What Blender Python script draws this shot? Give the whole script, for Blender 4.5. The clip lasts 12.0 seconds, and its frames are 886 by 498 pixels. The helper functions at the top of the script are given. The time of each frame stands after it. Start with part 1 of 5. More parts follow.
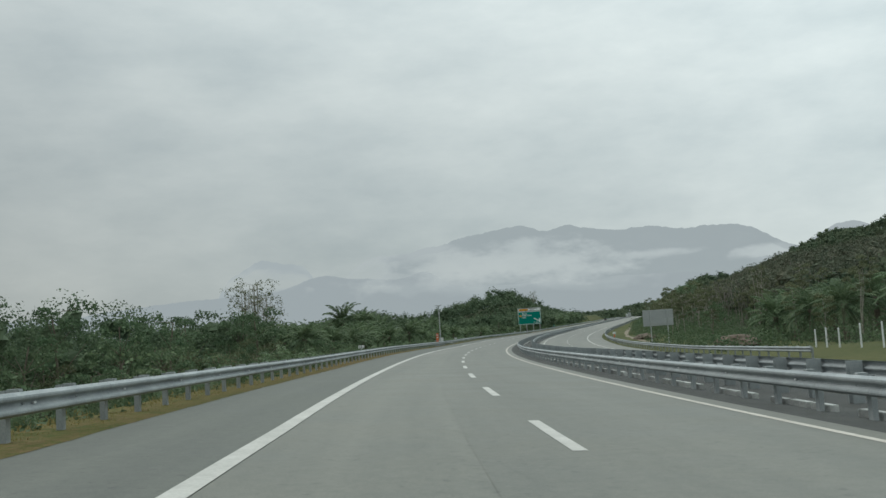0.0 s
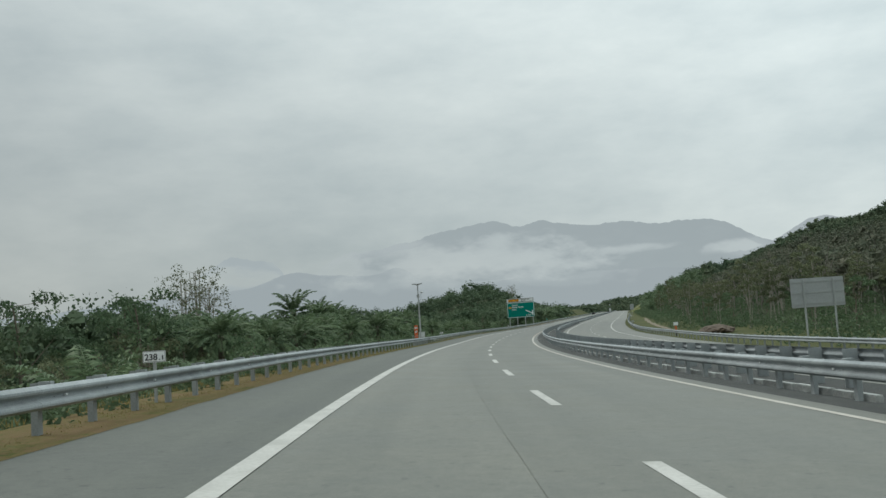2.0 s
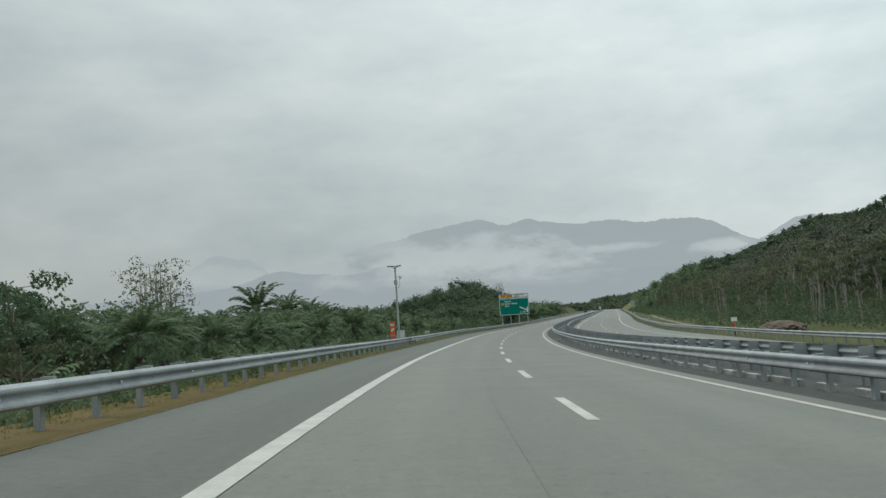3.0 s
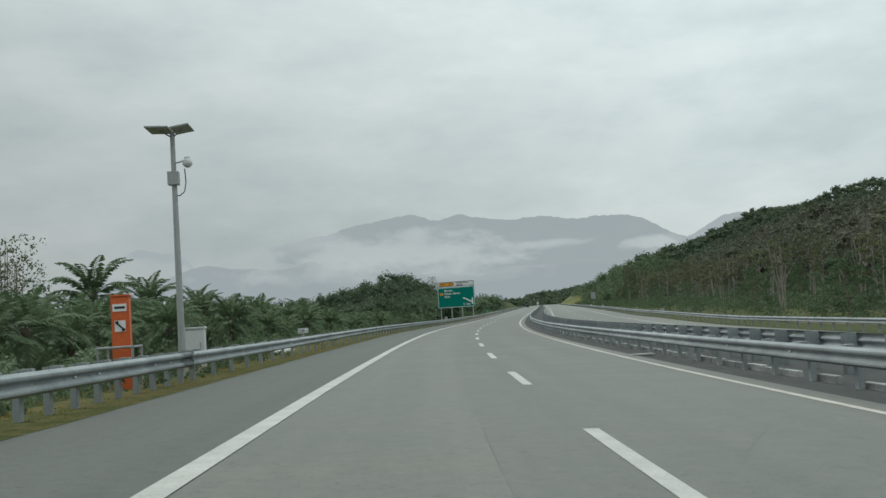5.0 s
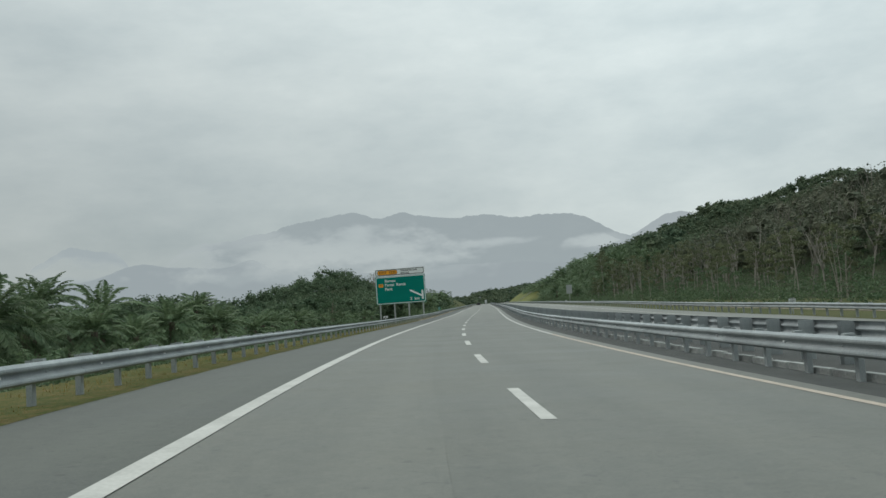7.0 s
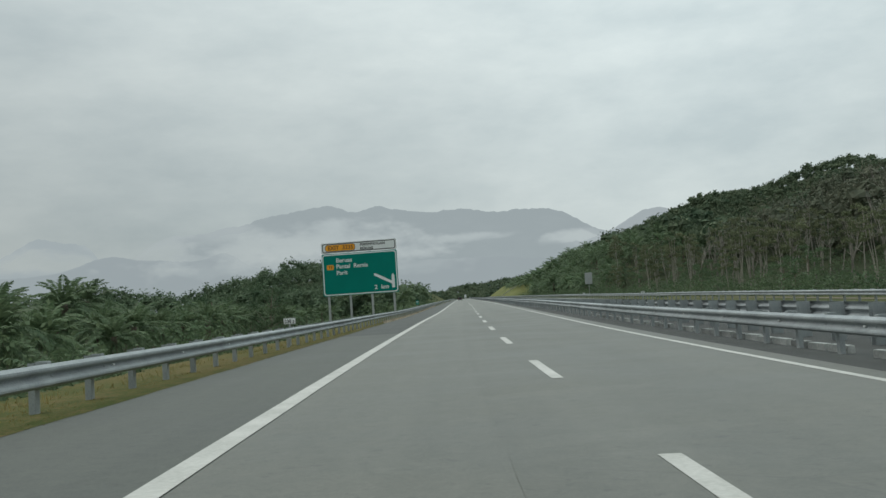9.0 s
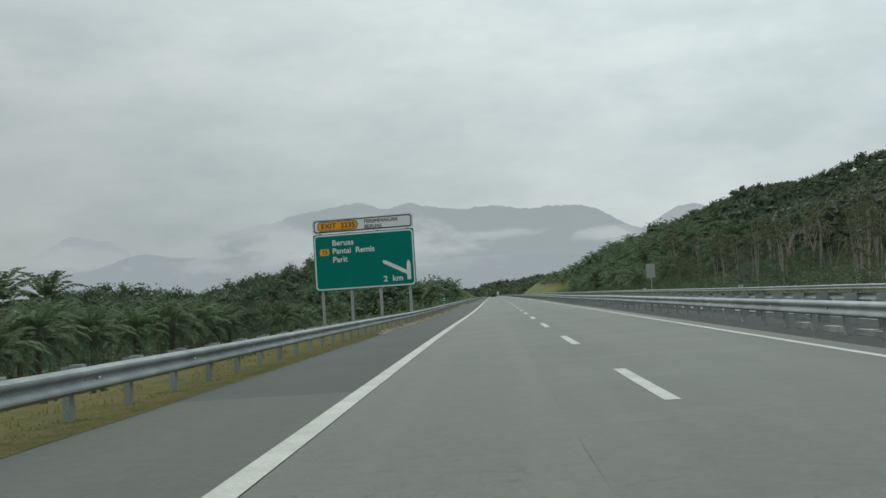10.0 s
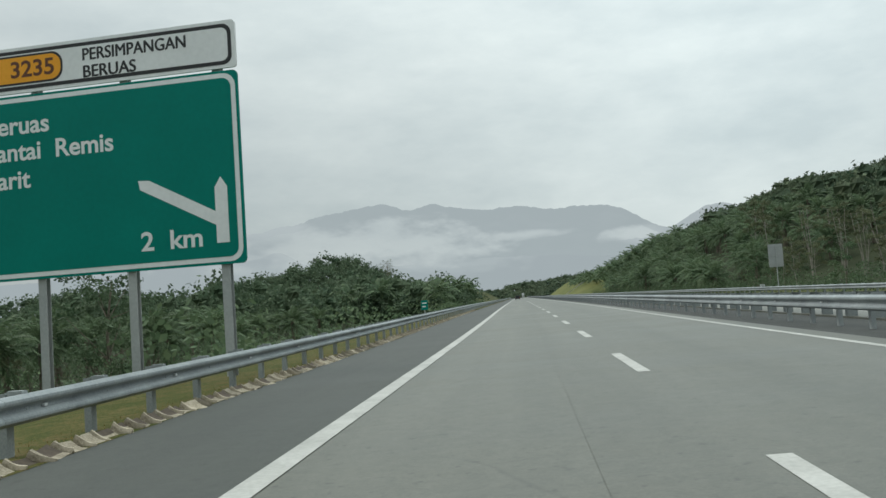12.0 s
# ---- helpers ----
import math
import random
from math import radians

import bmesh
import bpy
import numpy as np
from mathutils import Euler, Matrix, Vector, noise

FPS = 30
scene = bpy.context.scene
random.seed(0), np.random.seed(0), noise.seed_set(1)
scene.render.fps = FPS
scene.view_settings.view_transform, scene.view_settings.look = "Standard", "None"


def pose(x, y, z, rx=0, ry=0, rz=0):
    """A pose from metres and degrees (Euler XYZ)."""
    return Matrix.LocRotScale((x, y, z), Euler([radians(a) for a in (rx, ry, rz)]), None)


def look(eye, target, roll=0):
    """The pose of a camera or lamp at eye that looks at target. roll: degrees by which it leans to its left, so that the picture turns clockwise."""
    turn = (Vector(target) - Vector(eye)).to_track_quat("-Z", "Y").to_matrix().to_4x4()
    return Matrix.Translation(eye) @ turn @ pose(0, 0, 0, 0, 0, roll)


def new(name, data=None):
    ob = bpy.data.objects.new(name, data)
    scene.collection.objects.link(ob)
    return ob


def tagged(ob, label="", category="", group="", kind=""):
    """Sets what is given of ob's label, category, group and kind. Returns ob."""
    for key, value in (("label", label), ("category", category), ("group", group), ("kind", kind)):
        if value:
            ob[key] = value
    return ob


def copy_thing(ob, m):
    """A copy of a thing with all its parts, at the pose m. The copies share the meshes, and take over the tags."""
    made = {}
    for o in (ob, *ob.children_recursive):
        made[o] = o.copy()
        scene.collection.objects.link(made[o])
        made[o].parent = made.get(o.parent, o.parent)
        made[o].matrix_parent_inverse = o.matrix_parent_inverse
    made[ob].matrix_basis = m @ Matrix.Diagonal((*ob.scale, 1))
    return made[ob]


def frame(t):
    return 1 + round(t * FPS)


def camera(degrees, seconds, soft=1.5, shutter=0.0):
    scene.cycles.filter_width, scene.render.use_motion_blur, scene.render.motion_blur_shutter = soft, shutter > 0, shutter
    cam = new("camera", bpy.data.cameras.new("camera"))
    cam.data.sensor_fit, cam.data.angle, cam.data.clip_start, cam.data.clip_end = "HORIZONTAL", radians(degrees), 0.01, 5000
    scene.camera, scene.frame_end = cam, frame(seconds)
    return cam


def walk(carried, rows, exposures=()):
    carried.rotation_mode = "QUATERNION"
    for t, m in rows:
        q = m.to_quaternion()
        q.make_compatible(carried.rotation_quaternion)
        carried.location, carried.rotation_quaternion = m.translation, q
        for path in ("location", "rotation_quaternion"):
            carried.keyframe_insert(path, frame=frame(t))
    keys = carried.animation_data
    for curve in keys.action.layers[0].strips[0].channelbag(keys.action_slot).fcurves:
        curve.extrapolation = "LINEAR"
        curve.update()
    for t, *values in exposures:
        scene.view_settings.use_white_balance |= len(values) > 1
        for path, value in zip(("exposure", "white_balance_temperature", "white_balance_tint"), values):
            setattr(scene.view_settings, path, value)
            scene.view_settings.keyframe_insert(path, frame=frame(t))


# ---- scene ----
cam = camera(49.00, 12.0)
PATH = [
    (0, (-1.961, -12.516, 1.365), (-1.476, -2.569, 2.268), -3.54),
    (0.5, (-1.864, 0.52, 1.293), (-1.315, 10.466, 2.178), -3.68),
    (1, (-1.662, 13.577, 1.226), (-1.059, 23.519, 2.111), -3.65),
    (1.5, (-1.246, 26.352, 1.168), (-0.596, 36.292, 2.052), -4.21),
    (2, (-0.627, 39.743, 1.125), (0.137, 49.677, 1.979), -3.87),
    (2.5, (0.181, 52.599, 1.096), (0.999, 62.530, 1.936), -3.92),
    (3, (1.203, 65.965, 1.078), (2.113, 75.888, 1.913), -3.91),
    (3.5, (2.398, 79.09, 1.064), (3.450, 89.001, 1.883), -3.9),
    (4, (3.777, 92.223, 1.048), (5.013, 102.115, 1.841), -3.88),
    (4.5, (5.359, 105.357, 1.035), (6.791, 115.224, 1.802), -3.86),
    (5, (7.109, 118.343, 1.026), (8.717, 128.184, 1.776), -3.84),
    (5.5, (9.117, 131.616, 1.04), (10.878, 141.432, 1.783), -3.81),
    (6, (11.26, 144.739, 1.083), (13.204, 154.521, 1.807), -3.88),
    (6.5, (13.506, 157.866, 1.154), (15.568, 167.624, 1.878), -4.2),
    (7, (15.893, 170.996, 1.238), (18.079, 180.729, 1.941), -4.0),
    (7.5, (18.364, 184.138, 1.334), (20.664, 193.846, 2.018), -3.81),
    (8, (21.03, 197.27, 1.434), (23.425, 206.956, 2.100), -3.64),
    (8.5, (23.85, 210.395, 1.536), (26.296, 220.069, 2.187), -3.56),
    (9, (26.838, 223.505, 1.643), (29.261, 233.186, 2.281), -3.68),
    (9.5, (29.937, 236.613, 1.755), (32.257, 246.320, 2.385), -4.0),
    (10, (33.209, 249.908, 1.886), (35.315, 259.663, 2.517), -3.6),
    (10.5, (36.643, 262.769, 2.031), (38.645, 272.546, 2.664), -3.88),
    (11, (40.191, 275.829, 2.196), (42.124, 285.620, 2.826), -3.64),
    (11.5, (43.52, 288.039, 2.35), (45.438, 297.833, 2.985), -3.73),
    (12, (47.355, 302.002, 2.52), (49.214, 311.805, 3.188), -3.81),
]
EXPOSURES = [(0.0, 0.05), (3.0, 0.05), (7.0, 0.0), (9.5, -0.02), (11.0, 0.02), (12.0, 0.16)]
walk(cam, [(t, look(eye, target, roll)) for t, eye, target, roll in PATH], EXPOSURES)

# ---- light: an overcast sky, brighter towards the zenith, and a soft sun behind the cloud ----
SUN_EL, SUN_AZ = 48.0, -55.0
world = bpy.data.worlds.new("overcast")
scene.world = world
world.use_nodes = True
wn, wl = world.node_tree.nodes, world.node_tree.links
wn.clear()


def wnode(kind, **inputs):
    n = wn.new(kind)
    for k, v in inputs.items():
        n.inputs[k.replace("_", " ")].default_value = v
    return n


def wmath(op, a, b):
    n = wn.new("ShaderNodeMath")
    n.operation = op
    for i, v in enumerate((a, b)):
        if isinstance(v, (int, float)):
            n.inputs[i].default_value = v
        else:
            wl.new(v, n.inputs[i])
    return n.outputs[0]


def wmix(fac, a, b, kind="MIX"):
    n = wn.new("ShaderNodeMix")
    n.data_type, n.blend_type = "RGBA", kind
    for i, v in ((0, fac), (6, a), (7, b)):
        if isinstance(v, (int, float, tuple)):
            n.inputs[i].default_value = v
        else:
            wl.new(v, n.inputs[i])
    return n.outputs[2]


sky = wn.new("ShaderNodeTexSky")
sky.sky_type, sky.sun_disc = "NISHITA", False
sky.sun_elevation, sky.sun_rotation = radians(SUN_EL), radians(SUN_AZ)
sky.air_density, sky.dust_density, sky.ozone_density = 1.0, 3.0, 1.0
blue = wmix(1.0, sky.outputs[0], (0.1, 0.1, 0.1, 1), "MULTIPLY")
coord = wn.new("ShaderNodeTexCoord")
split = wn.new("ShaderNodeSeparateXYZ")
wl.new(coord.outputs["Generated"], split.inputs[0])
up = wmath("MAXIMUM", split.outputs[2], 0.0)
# cloud cover: wide soft masses drawn out sideways, with finer edges
flat = wn.new("ShaderNodeMapping")
flat.inputs["Scale"].default_value = (1.0, 1.0, 2.6)
wl.new(coord.outputs["Generated"], flat.inputs[0])
broad = wnode("ShaderNodeTexNoise", Scale=2.6, Detail=6.0, Roughness=0.55)
fine = wnode("ShaderNodeTexNoise", Scale=9.0, Detail=8.0, Roughness=0.6)
wl.new(flat.outputs[0], broad.inputs["Vector"])
wl.new(flat.outputs[0], fine.inputs["Vector"])
cover = wmath("ADD", wmath("MULTIPLY", broad.outputs[0], 0.66), wmath("MULTIPLY", fine.outputs[0], 0.34))
ramp = wn.new("ShaderNodeValToRGB")
wl.new(cover, ramp.inputs[0])
ramp.color_ramp.elements[0].position, ramp.color_ramp.elements[0].color = 0.36, (0.44, 0.51, 0.52, 1)
ramp.color_ramp.elements[1].position, ramp.color_ramp.elements[1].color = 0.65, (0.615, 0.68, 0.67, 1)
# overcast law: the zenith is about three times as bright as the horizon
lift = wmath("ADD", 0.9, wmath("MULTIPLY", wmath("POWER", up, 1.8), 2.6))
# thinner, brighter cloud ahead to the east
glow = wn.new("ShaderNodeVectorMath")
glow.operation = "DOT_PRODUCT"
wl.new(coord.outputs["Generated"], glow.inputs[0])
glow.inputs[1].default_value = (0.8, 0.55, 0.25)
lift = wmath("MULTIPLY", lift, wmath("MAXIMUM", 0.68, wmath("ADD", 0.57, wmath("MULTIPLY", glow.outputs["Value"], 0.62))))
rift = wn.new("ShaderNodeVectorMath")
rift.operation = "DOT_PRODUCT"
wl.new(coord.outputs["Generated"], rift.inputs[0])
rift.inputs[1].default_value = (0.453, 0.876, 0.165)
lift = wmath("MULTIPLY", lift, wmath("ADD", 1.0, wmath("MULTIPLY", wmath("POWER", wmath("MAXIMUM", rift.outputs["Value"], 0.0), 45.0), 0.1)))
cloud = wmix(1.0, ramp.outputs[0], lift, "MULTIPLY")
mixed = wmix(0.94, blue, cloud)
back = wn.new("ShaderNodeBackground")
back.inputs[1].default_value = 1.0
wl.new(mixed, back.inputs[0])
wout = wn.new("ShaderNodeOutputWorld")
wl.new(back.outputs[0], wout.inputs[0])

sun_data = bpy.data.lights.new("sun", "SUN")
sun_data.energy, sun_data.angle, sun_data.color = 0.9, radians(25), (1.0, 0.96, 0.9)
sun_dir = Vector((math.sin(radians(SUN_AZ)) * math.cos(radians(SUN_EL)), math.cos(radians(SUN_AZ)) * math.cos(radians(SUN_EL)), math.sin(radians(SUN_EL))))
sun = new("sun", sun_data)
sun.matrix_world = look(sun_dir * 50, (0, 0, 0))


# ---- materials ----
def material(name, dark, light, scale=1.0, rough=0.7, metal=0.0, bump=0.0, bump_scale=40.0, fine_scale=None, spread=(0.35, 0.65), island=0.0, rnd=0.0, rough_vary=0.0, translucent=0.0, gloss=0.5):
    """Two-scale colour noise, relief and, where asked, a change of tone from piece to piece."""
    m = bpy.data.materials.new(name)
    m.use_nodes = True
    n, l = m.node_tree.nodes, m.node_tree.links
    p = n["Principled BSDF"]
    p.inputs["Roughness"].default_value, p.inputs["Metallic"].default_value = rough, metal
    p.inputs["Specular IOR Level"].default_value = gloss
    tc = n.new("ShaderNodeTexCoord")
    big, small = n.new("ShaderNodeTexNoise"), n.new("ShaderNodeTexNoise")
    big.inputs["Scale"].default_value, big.inputs["Detail"].default_value = scale, 5
    small.inputs["Scale"].default_value, small.inputs["Detail"].default_value = fine_scale or scale * 14, 6
    mixn = n.new("ShaderNodeMath")
    mixn.operation = "MULTIPLY_ADD"
    mixn.inputs[1].default_value = 0.45
    half = n.new("ShaderNodeMath")
    half.operation = "MULTIPLY"
    half.inputs[1].default_value = 0.55
    l.new(tc.outputs["Object"], big.inputs["Vector"])
    l.new(tc.outputs["Object"], small.inputs["Vector"])
    l.new(big.outputs[0], half.inputs[0])
    l.new(small.outputs[0], mixn.inputs[0])
    l.new(half.outputs[0], mixn.inputs[2])
    r = n.new("ShaderNodeValToRGB")
    r.color_ramp.elements[0].position, r.color_ramp.elements[0].color = spread[0], (*dark, 1)
    r.color_ramp.elements[1].position, r.color_ramp.elements[1].color = spread[1], (*light, 1)
    l.new(mixn.outputs[0], r.inputs[0])
    colour = r.outputs[0]
    for amount, kind, socket in ((island, "ShaderNodeNewGeometry", "Random Per Island"), (rnd, "ShaderNodeObjectInfo", "Random")):
        if amount:
            src = n.new(kind)
            mr = n.new("ShaderNodeMapRange")
            mr.inputs[3].default_value, mr.inputs[4].default_value = 1 - amount, 1 + amount
            l.new(src.outputs[socket], mr.inputs[0])
            mul = n.new("ShaderNodeMix")
            mul.data_type, mul.blend_type = "RGBA", "MULTIPLY"
            mul.inputs[0].default_value = 1
            l.new(colour, mul.inputs[6])
            l.new(mr.outputs[0], mul.inputs[7])
            colour = mul.outputs[2]
    l.new(colour, p.inputs["Base Color"])
    if rough_vary:
        rr = n.new("ShaderNodeMapRange")
        rr.inputs[3].default_value, rr.inputs[4].default_value = rough - rough_vary, rough + rough_vary
        l.new(big.outputs[0], rr.inputs[0])
        l.new(rr.outputs[0], p.inputs["Roughness"])
    if bump:
        b, bn = n.new("ShaderNodeBump"), n.new("ShaderNodeTexNoise")
        bn.inputs["Scale"].default_value, bn.inputs["Detail"].default_value = bump_scale, 6
        l.new(tc.outputs["Object"], bn.inputs["Vector"])
        l.new(bn.outputs[0], b.inputs["Height"])
        b.inputs["Strength"].default_value, b.inputs["Distance"].default_value = bump, 0.02
        l.new(b.outputs[0], p.inputs["Normal"])
    if translucent:
        tr = n.new("ShaderNodeBsdfTranslucent")
        l.new(colour, tr.inputs[0])
        ms = n.new("ShaderNodeMixShader")
        ms.inputs[0].default_value = translucent
        l.new(p.outputs[0], ms.inputs[1])
        l.new(tr.outputs[0], ms.inputs[2])
        l.new(ms.outputs[0], n["Material Output"].inputs[0])
    return m


def asphalt(name, dark, light, rough):
    """Worn asphalt: fine chippings, long pale wheel tracks along the lane, blotches and fine cracks."""
    m = bpy.data.materials.new(name)
    m.use_nodes = True
    n, l = m.node_tree.nodes, m.node_tree.links
    p = n["Principled BSDF"]
    tc, uv = n.new("ShaderNodeTexCoord"), n.new("ShaderNodeUVMap")
    uv.uv_map = "lane"

    def noise_of(src, scale, detail, stretch=None, rough_n=0.6):
        k = n.new("ShaderNodeTexNoise")
        k.inputs["Scale"].default_value, k.inputs["Detail"].default_value, k.inputs["Roughness"].default_value = scale, detail, rough_n
        if stretch:
            mp = n.new("ShaderNodeMapping")
            mp.inputs["Scale"].default_value = stretch
            l.new(src, mp.inputs[0])
            src = mp.outputs[0]
        l.new(src, k.inputs["Vector"])
        return k.outputs[0]

    def calc(op, a, b, c=None):
        k = n.new("ShaderNodeMath")
        k.operation = op
        for i, v in enumerate((a, b, c)):
            if v is None:
                continue
            if isinstance(v, (int, float)):
                k.inputs[i].default_value = v
            else:
                l.new(v, k.inputs[i])
        return k.outputs[0]

    tracks = noise_of(uv.outputs[0], 1.0, 4, (9.0, 0.2, 1))
    blots = noise_of(tc.outputs["Object"], 0.35, 5)
    chips = noise_of(tc.outputs["Object"], 30.0, 4, None, 0.8)
    mid = noise_of(tc.outputs["Object"], 5.0, 5, None, 0.75)
    tone = calc("ADD", calc("ADD", calc("MULTIPLY", tracks, 0.22), calc("MULTIPLY", blots, 0.18)), calc("ADD", calc("MULTIPLY", chips, 0.36), calc("MULTIPLY", mid, 0.24)))
    r = n.new("ShaderNodeValToRGB")
    r.color_ramp.elements[0].position, r.color_ramp.elements[0].color = 0.42, (*dark, 1)
    r.color_ramp.elements[1].position, r.color_ramp.elements[1].color = 0.58, (*light, 1)
    l.new(tone, r.inputs[0])
    # stretches along the road differ in tone
    place, along, tone_ramp = n.new("ShaderNodeSeparateXYZ"), n.new("ShaderNodeMapRange"), n.new("ShaderNodeValToRGB")
    l.new(uv.outputs[0], place.inputs[0])
    along.inputs[1].default_value, along.inputs[2].default_value = -6.0, 54.0
    l.new(place.outputs[1], along.inputs[0])
    l.new(along.outputs[0], tone_ramp.inputs[0])
    stretches = [(0.0, 1.0), (0.18, 1.0), (0.32, 0.92), (0.4, 0.82), (0.54, 0.75), (0.6, 0.86), (0.7, 1.0)]
    while len(tone_ramp.color_ramp.elements) < len(stretches):
        tone_ramp.color_ramp.elements.new(0.5)
    for e, (pos, v) in zip(tone_ramp.color_ramp.elements, stretches):
        e.position, e.color = pos, (v, v, v, 1)
    toned = n.new("ShaderNodeMix")
    toned.data_type, toned.blend_type = "RGBA", "MULTIPLY"
    toned.inputs[0].default_value = 1
    l.new(r.outputs[0], toned.inputs[6])
    l.new(tone_ramp.outputs[0], toned.inputs[7])
    # fine cracks that open here and there
    vo = n.new("ShaderNodeTexVoronoi")
    vo.feature = "DISTANCE_TO_EDGE"
    vo.inputs["Scale"].default_value = 0.22
    warp = n.new("ShaderNodeMix")
    warp.data_type = "RGBA"
    warp.inputs[0].default_value = 0.06
    wn_ = n.new("ShaderNodeTexNoise")
    wn_.inputs["Scale"].default_value = 1.2
    l.new(tc.outputs["Object"], wn_.inputs["Vector"])
    l.new(tc.outputs["Object"], warp.inputs[6])
    l.new(wn_.outputs[1], warp.inputs[7])
    l.new(warp.outputs[2], vo.inputs["Vector"])
    line = n.new("ShaderNodeMapRange")
    for i, v in ((1, 0.0), (2, 0.006), (3, 1.0), (4, 0.0)):
        line.inputs[i].default_value = v
    l.new(vo.outputs["Distance"], line.inputs[0])
    some = n.new("ShaderNodeMapRange")
    for i, v in ((1, 0.55), (2, 0.65), (3, 0.0), (4, 0.45)):
        some.inputs[i].default_value = v
    l.new(noise_of(tc.outputs["Object"], 0.09, 2), some.inputs[0])
    mx = n.new("ShaderNodeMix")
    mx.data_type = "RGBA"
    mx.inputs[7].default_value = (0.035, 0.036, 0.032, 1)
    l.new(calc("MULTIPLY", line.outputs[0], some.outputs[0]), mx.inputs[0])
    l.new(toned.outputs[2], mx.inputs[6])
    # dark flecks of bitumen and short scuffs along the lane
    worn = n.new("ShaderNodeMix")
    worn.data_type = "RGBA"
    worn.inputs[7].default_value = (0.03, 0.031, 0.028, 1)
    fleck, scuff = n.new("ShaderNodeMapRange"), n.new("ShaderNodeMapRange")
    for k, lo, hi, most in ((fleck, 0.645, 0.7, 0.55), (scuff, 0.68, 0.76, 0.4)):
        for i, v in ((1, lo), (2, hi), (3, 0.0), (4, most)):
            k.inputs[i].default_value = v
    l.new(noise_of(tc.outputs["Object"], 7.0, 2), fleck.inputs[0])
    l.new(noise_of(uv.outputs[0], 1.0, 3, (90.0, 12.0, 1)), scuff.inputs[0])
    l.new(calc("MAXIMUM", fleck.outputs[0], scuff.outputs[0]), worn.inputs[0])
    l.new(mx.outputs[2], worn.inputs[6])
    l.new(worn.outputs[2], p.inputs["Base Color"])
    rr = n.new("ShaderNodeMapRange")
    rr.inputs[3].default_value, rr.inputs[4].default_value = rough - 0.12, rough + 0.12
    l.new(blots, rr.inputs[0])
    l.new(rr.outputs[0], p.inputs["Roughness"])
    bp = n.new("ShaderNodeBump")
    bp.inputs["Strength"].default_value, bp.inputs["Distance"].default_value = 0.25, 0.01
    l.new(chips, bp.inputs["Height"])
    l.new(bp.outputs[0], p.inputs["Normal"])
    return m


ASPHALT = asphalt("asphalt", (0.077, 0.083, 0.066), (0.145, 0.145, 0.118), 0.5)
ASPHALT_LANE = asphalt("asphalt_lane", (0.07, 0.076, 0.06), (0.131, 0.132, 0.107), 0.5)
SHOULDER = asphalt("shoulder", (0.053, 0.06, 0.051), (0.1, 0.109, 0.09), 0.66)
SHOULDER_NEW = asphalt("shoulder_resurfaced", (0.037, 0.042, 0.037), (0.065, 0.072, 0.062), 0.7)
PAINT = material("road_paint", (0.33, 0.33, 0.30), (0.5, 0.495, 0.46), 1.5, 0.55, bump=0.2, bump_scale=80)
PAINT_CREAM = material("road_paint_cream", (0.33, 0.305, 0.26), (0.48, 0.45, 0.395), 1.5, 0.55, bump=0.2, bump_scale=80)
PAINT_YELLOW = material("road_paint_yellowed", (0.3, 0.25, 0.195), (0.44, 0.365, 0.29), 1.5, 0.55, bump=0.2, bump_scale=80)
ZINC = material("galvanised_steel", (0.235, 0.262, 0.27), (0.375, 0.404, 0.412), 1.6, 0.78, metal=0.12, fine_scale=30, spread=(0.36, 0.64), rough_vary=0.08, rnd=0.1, gloss=0.3)
ZINC_POST = material("galvanised_post", (0.23, 0.255, 0.258), (0.37, 0.395, 0.395), 3.0, 0.7, metal=0.1, fine_scale=40, rnd=0.12)
CRACK = material("crack_shadow", (0.02, 0.021, 0.019), (0.04, 0.042, 0.038), 3.0, 0.9)
SACK = material("white_sacking", (0.5, 0.51, 0.49), (0.66, 0.67, 0.65), 4.0, 0.85, bump=0.6, bump_scale=30)


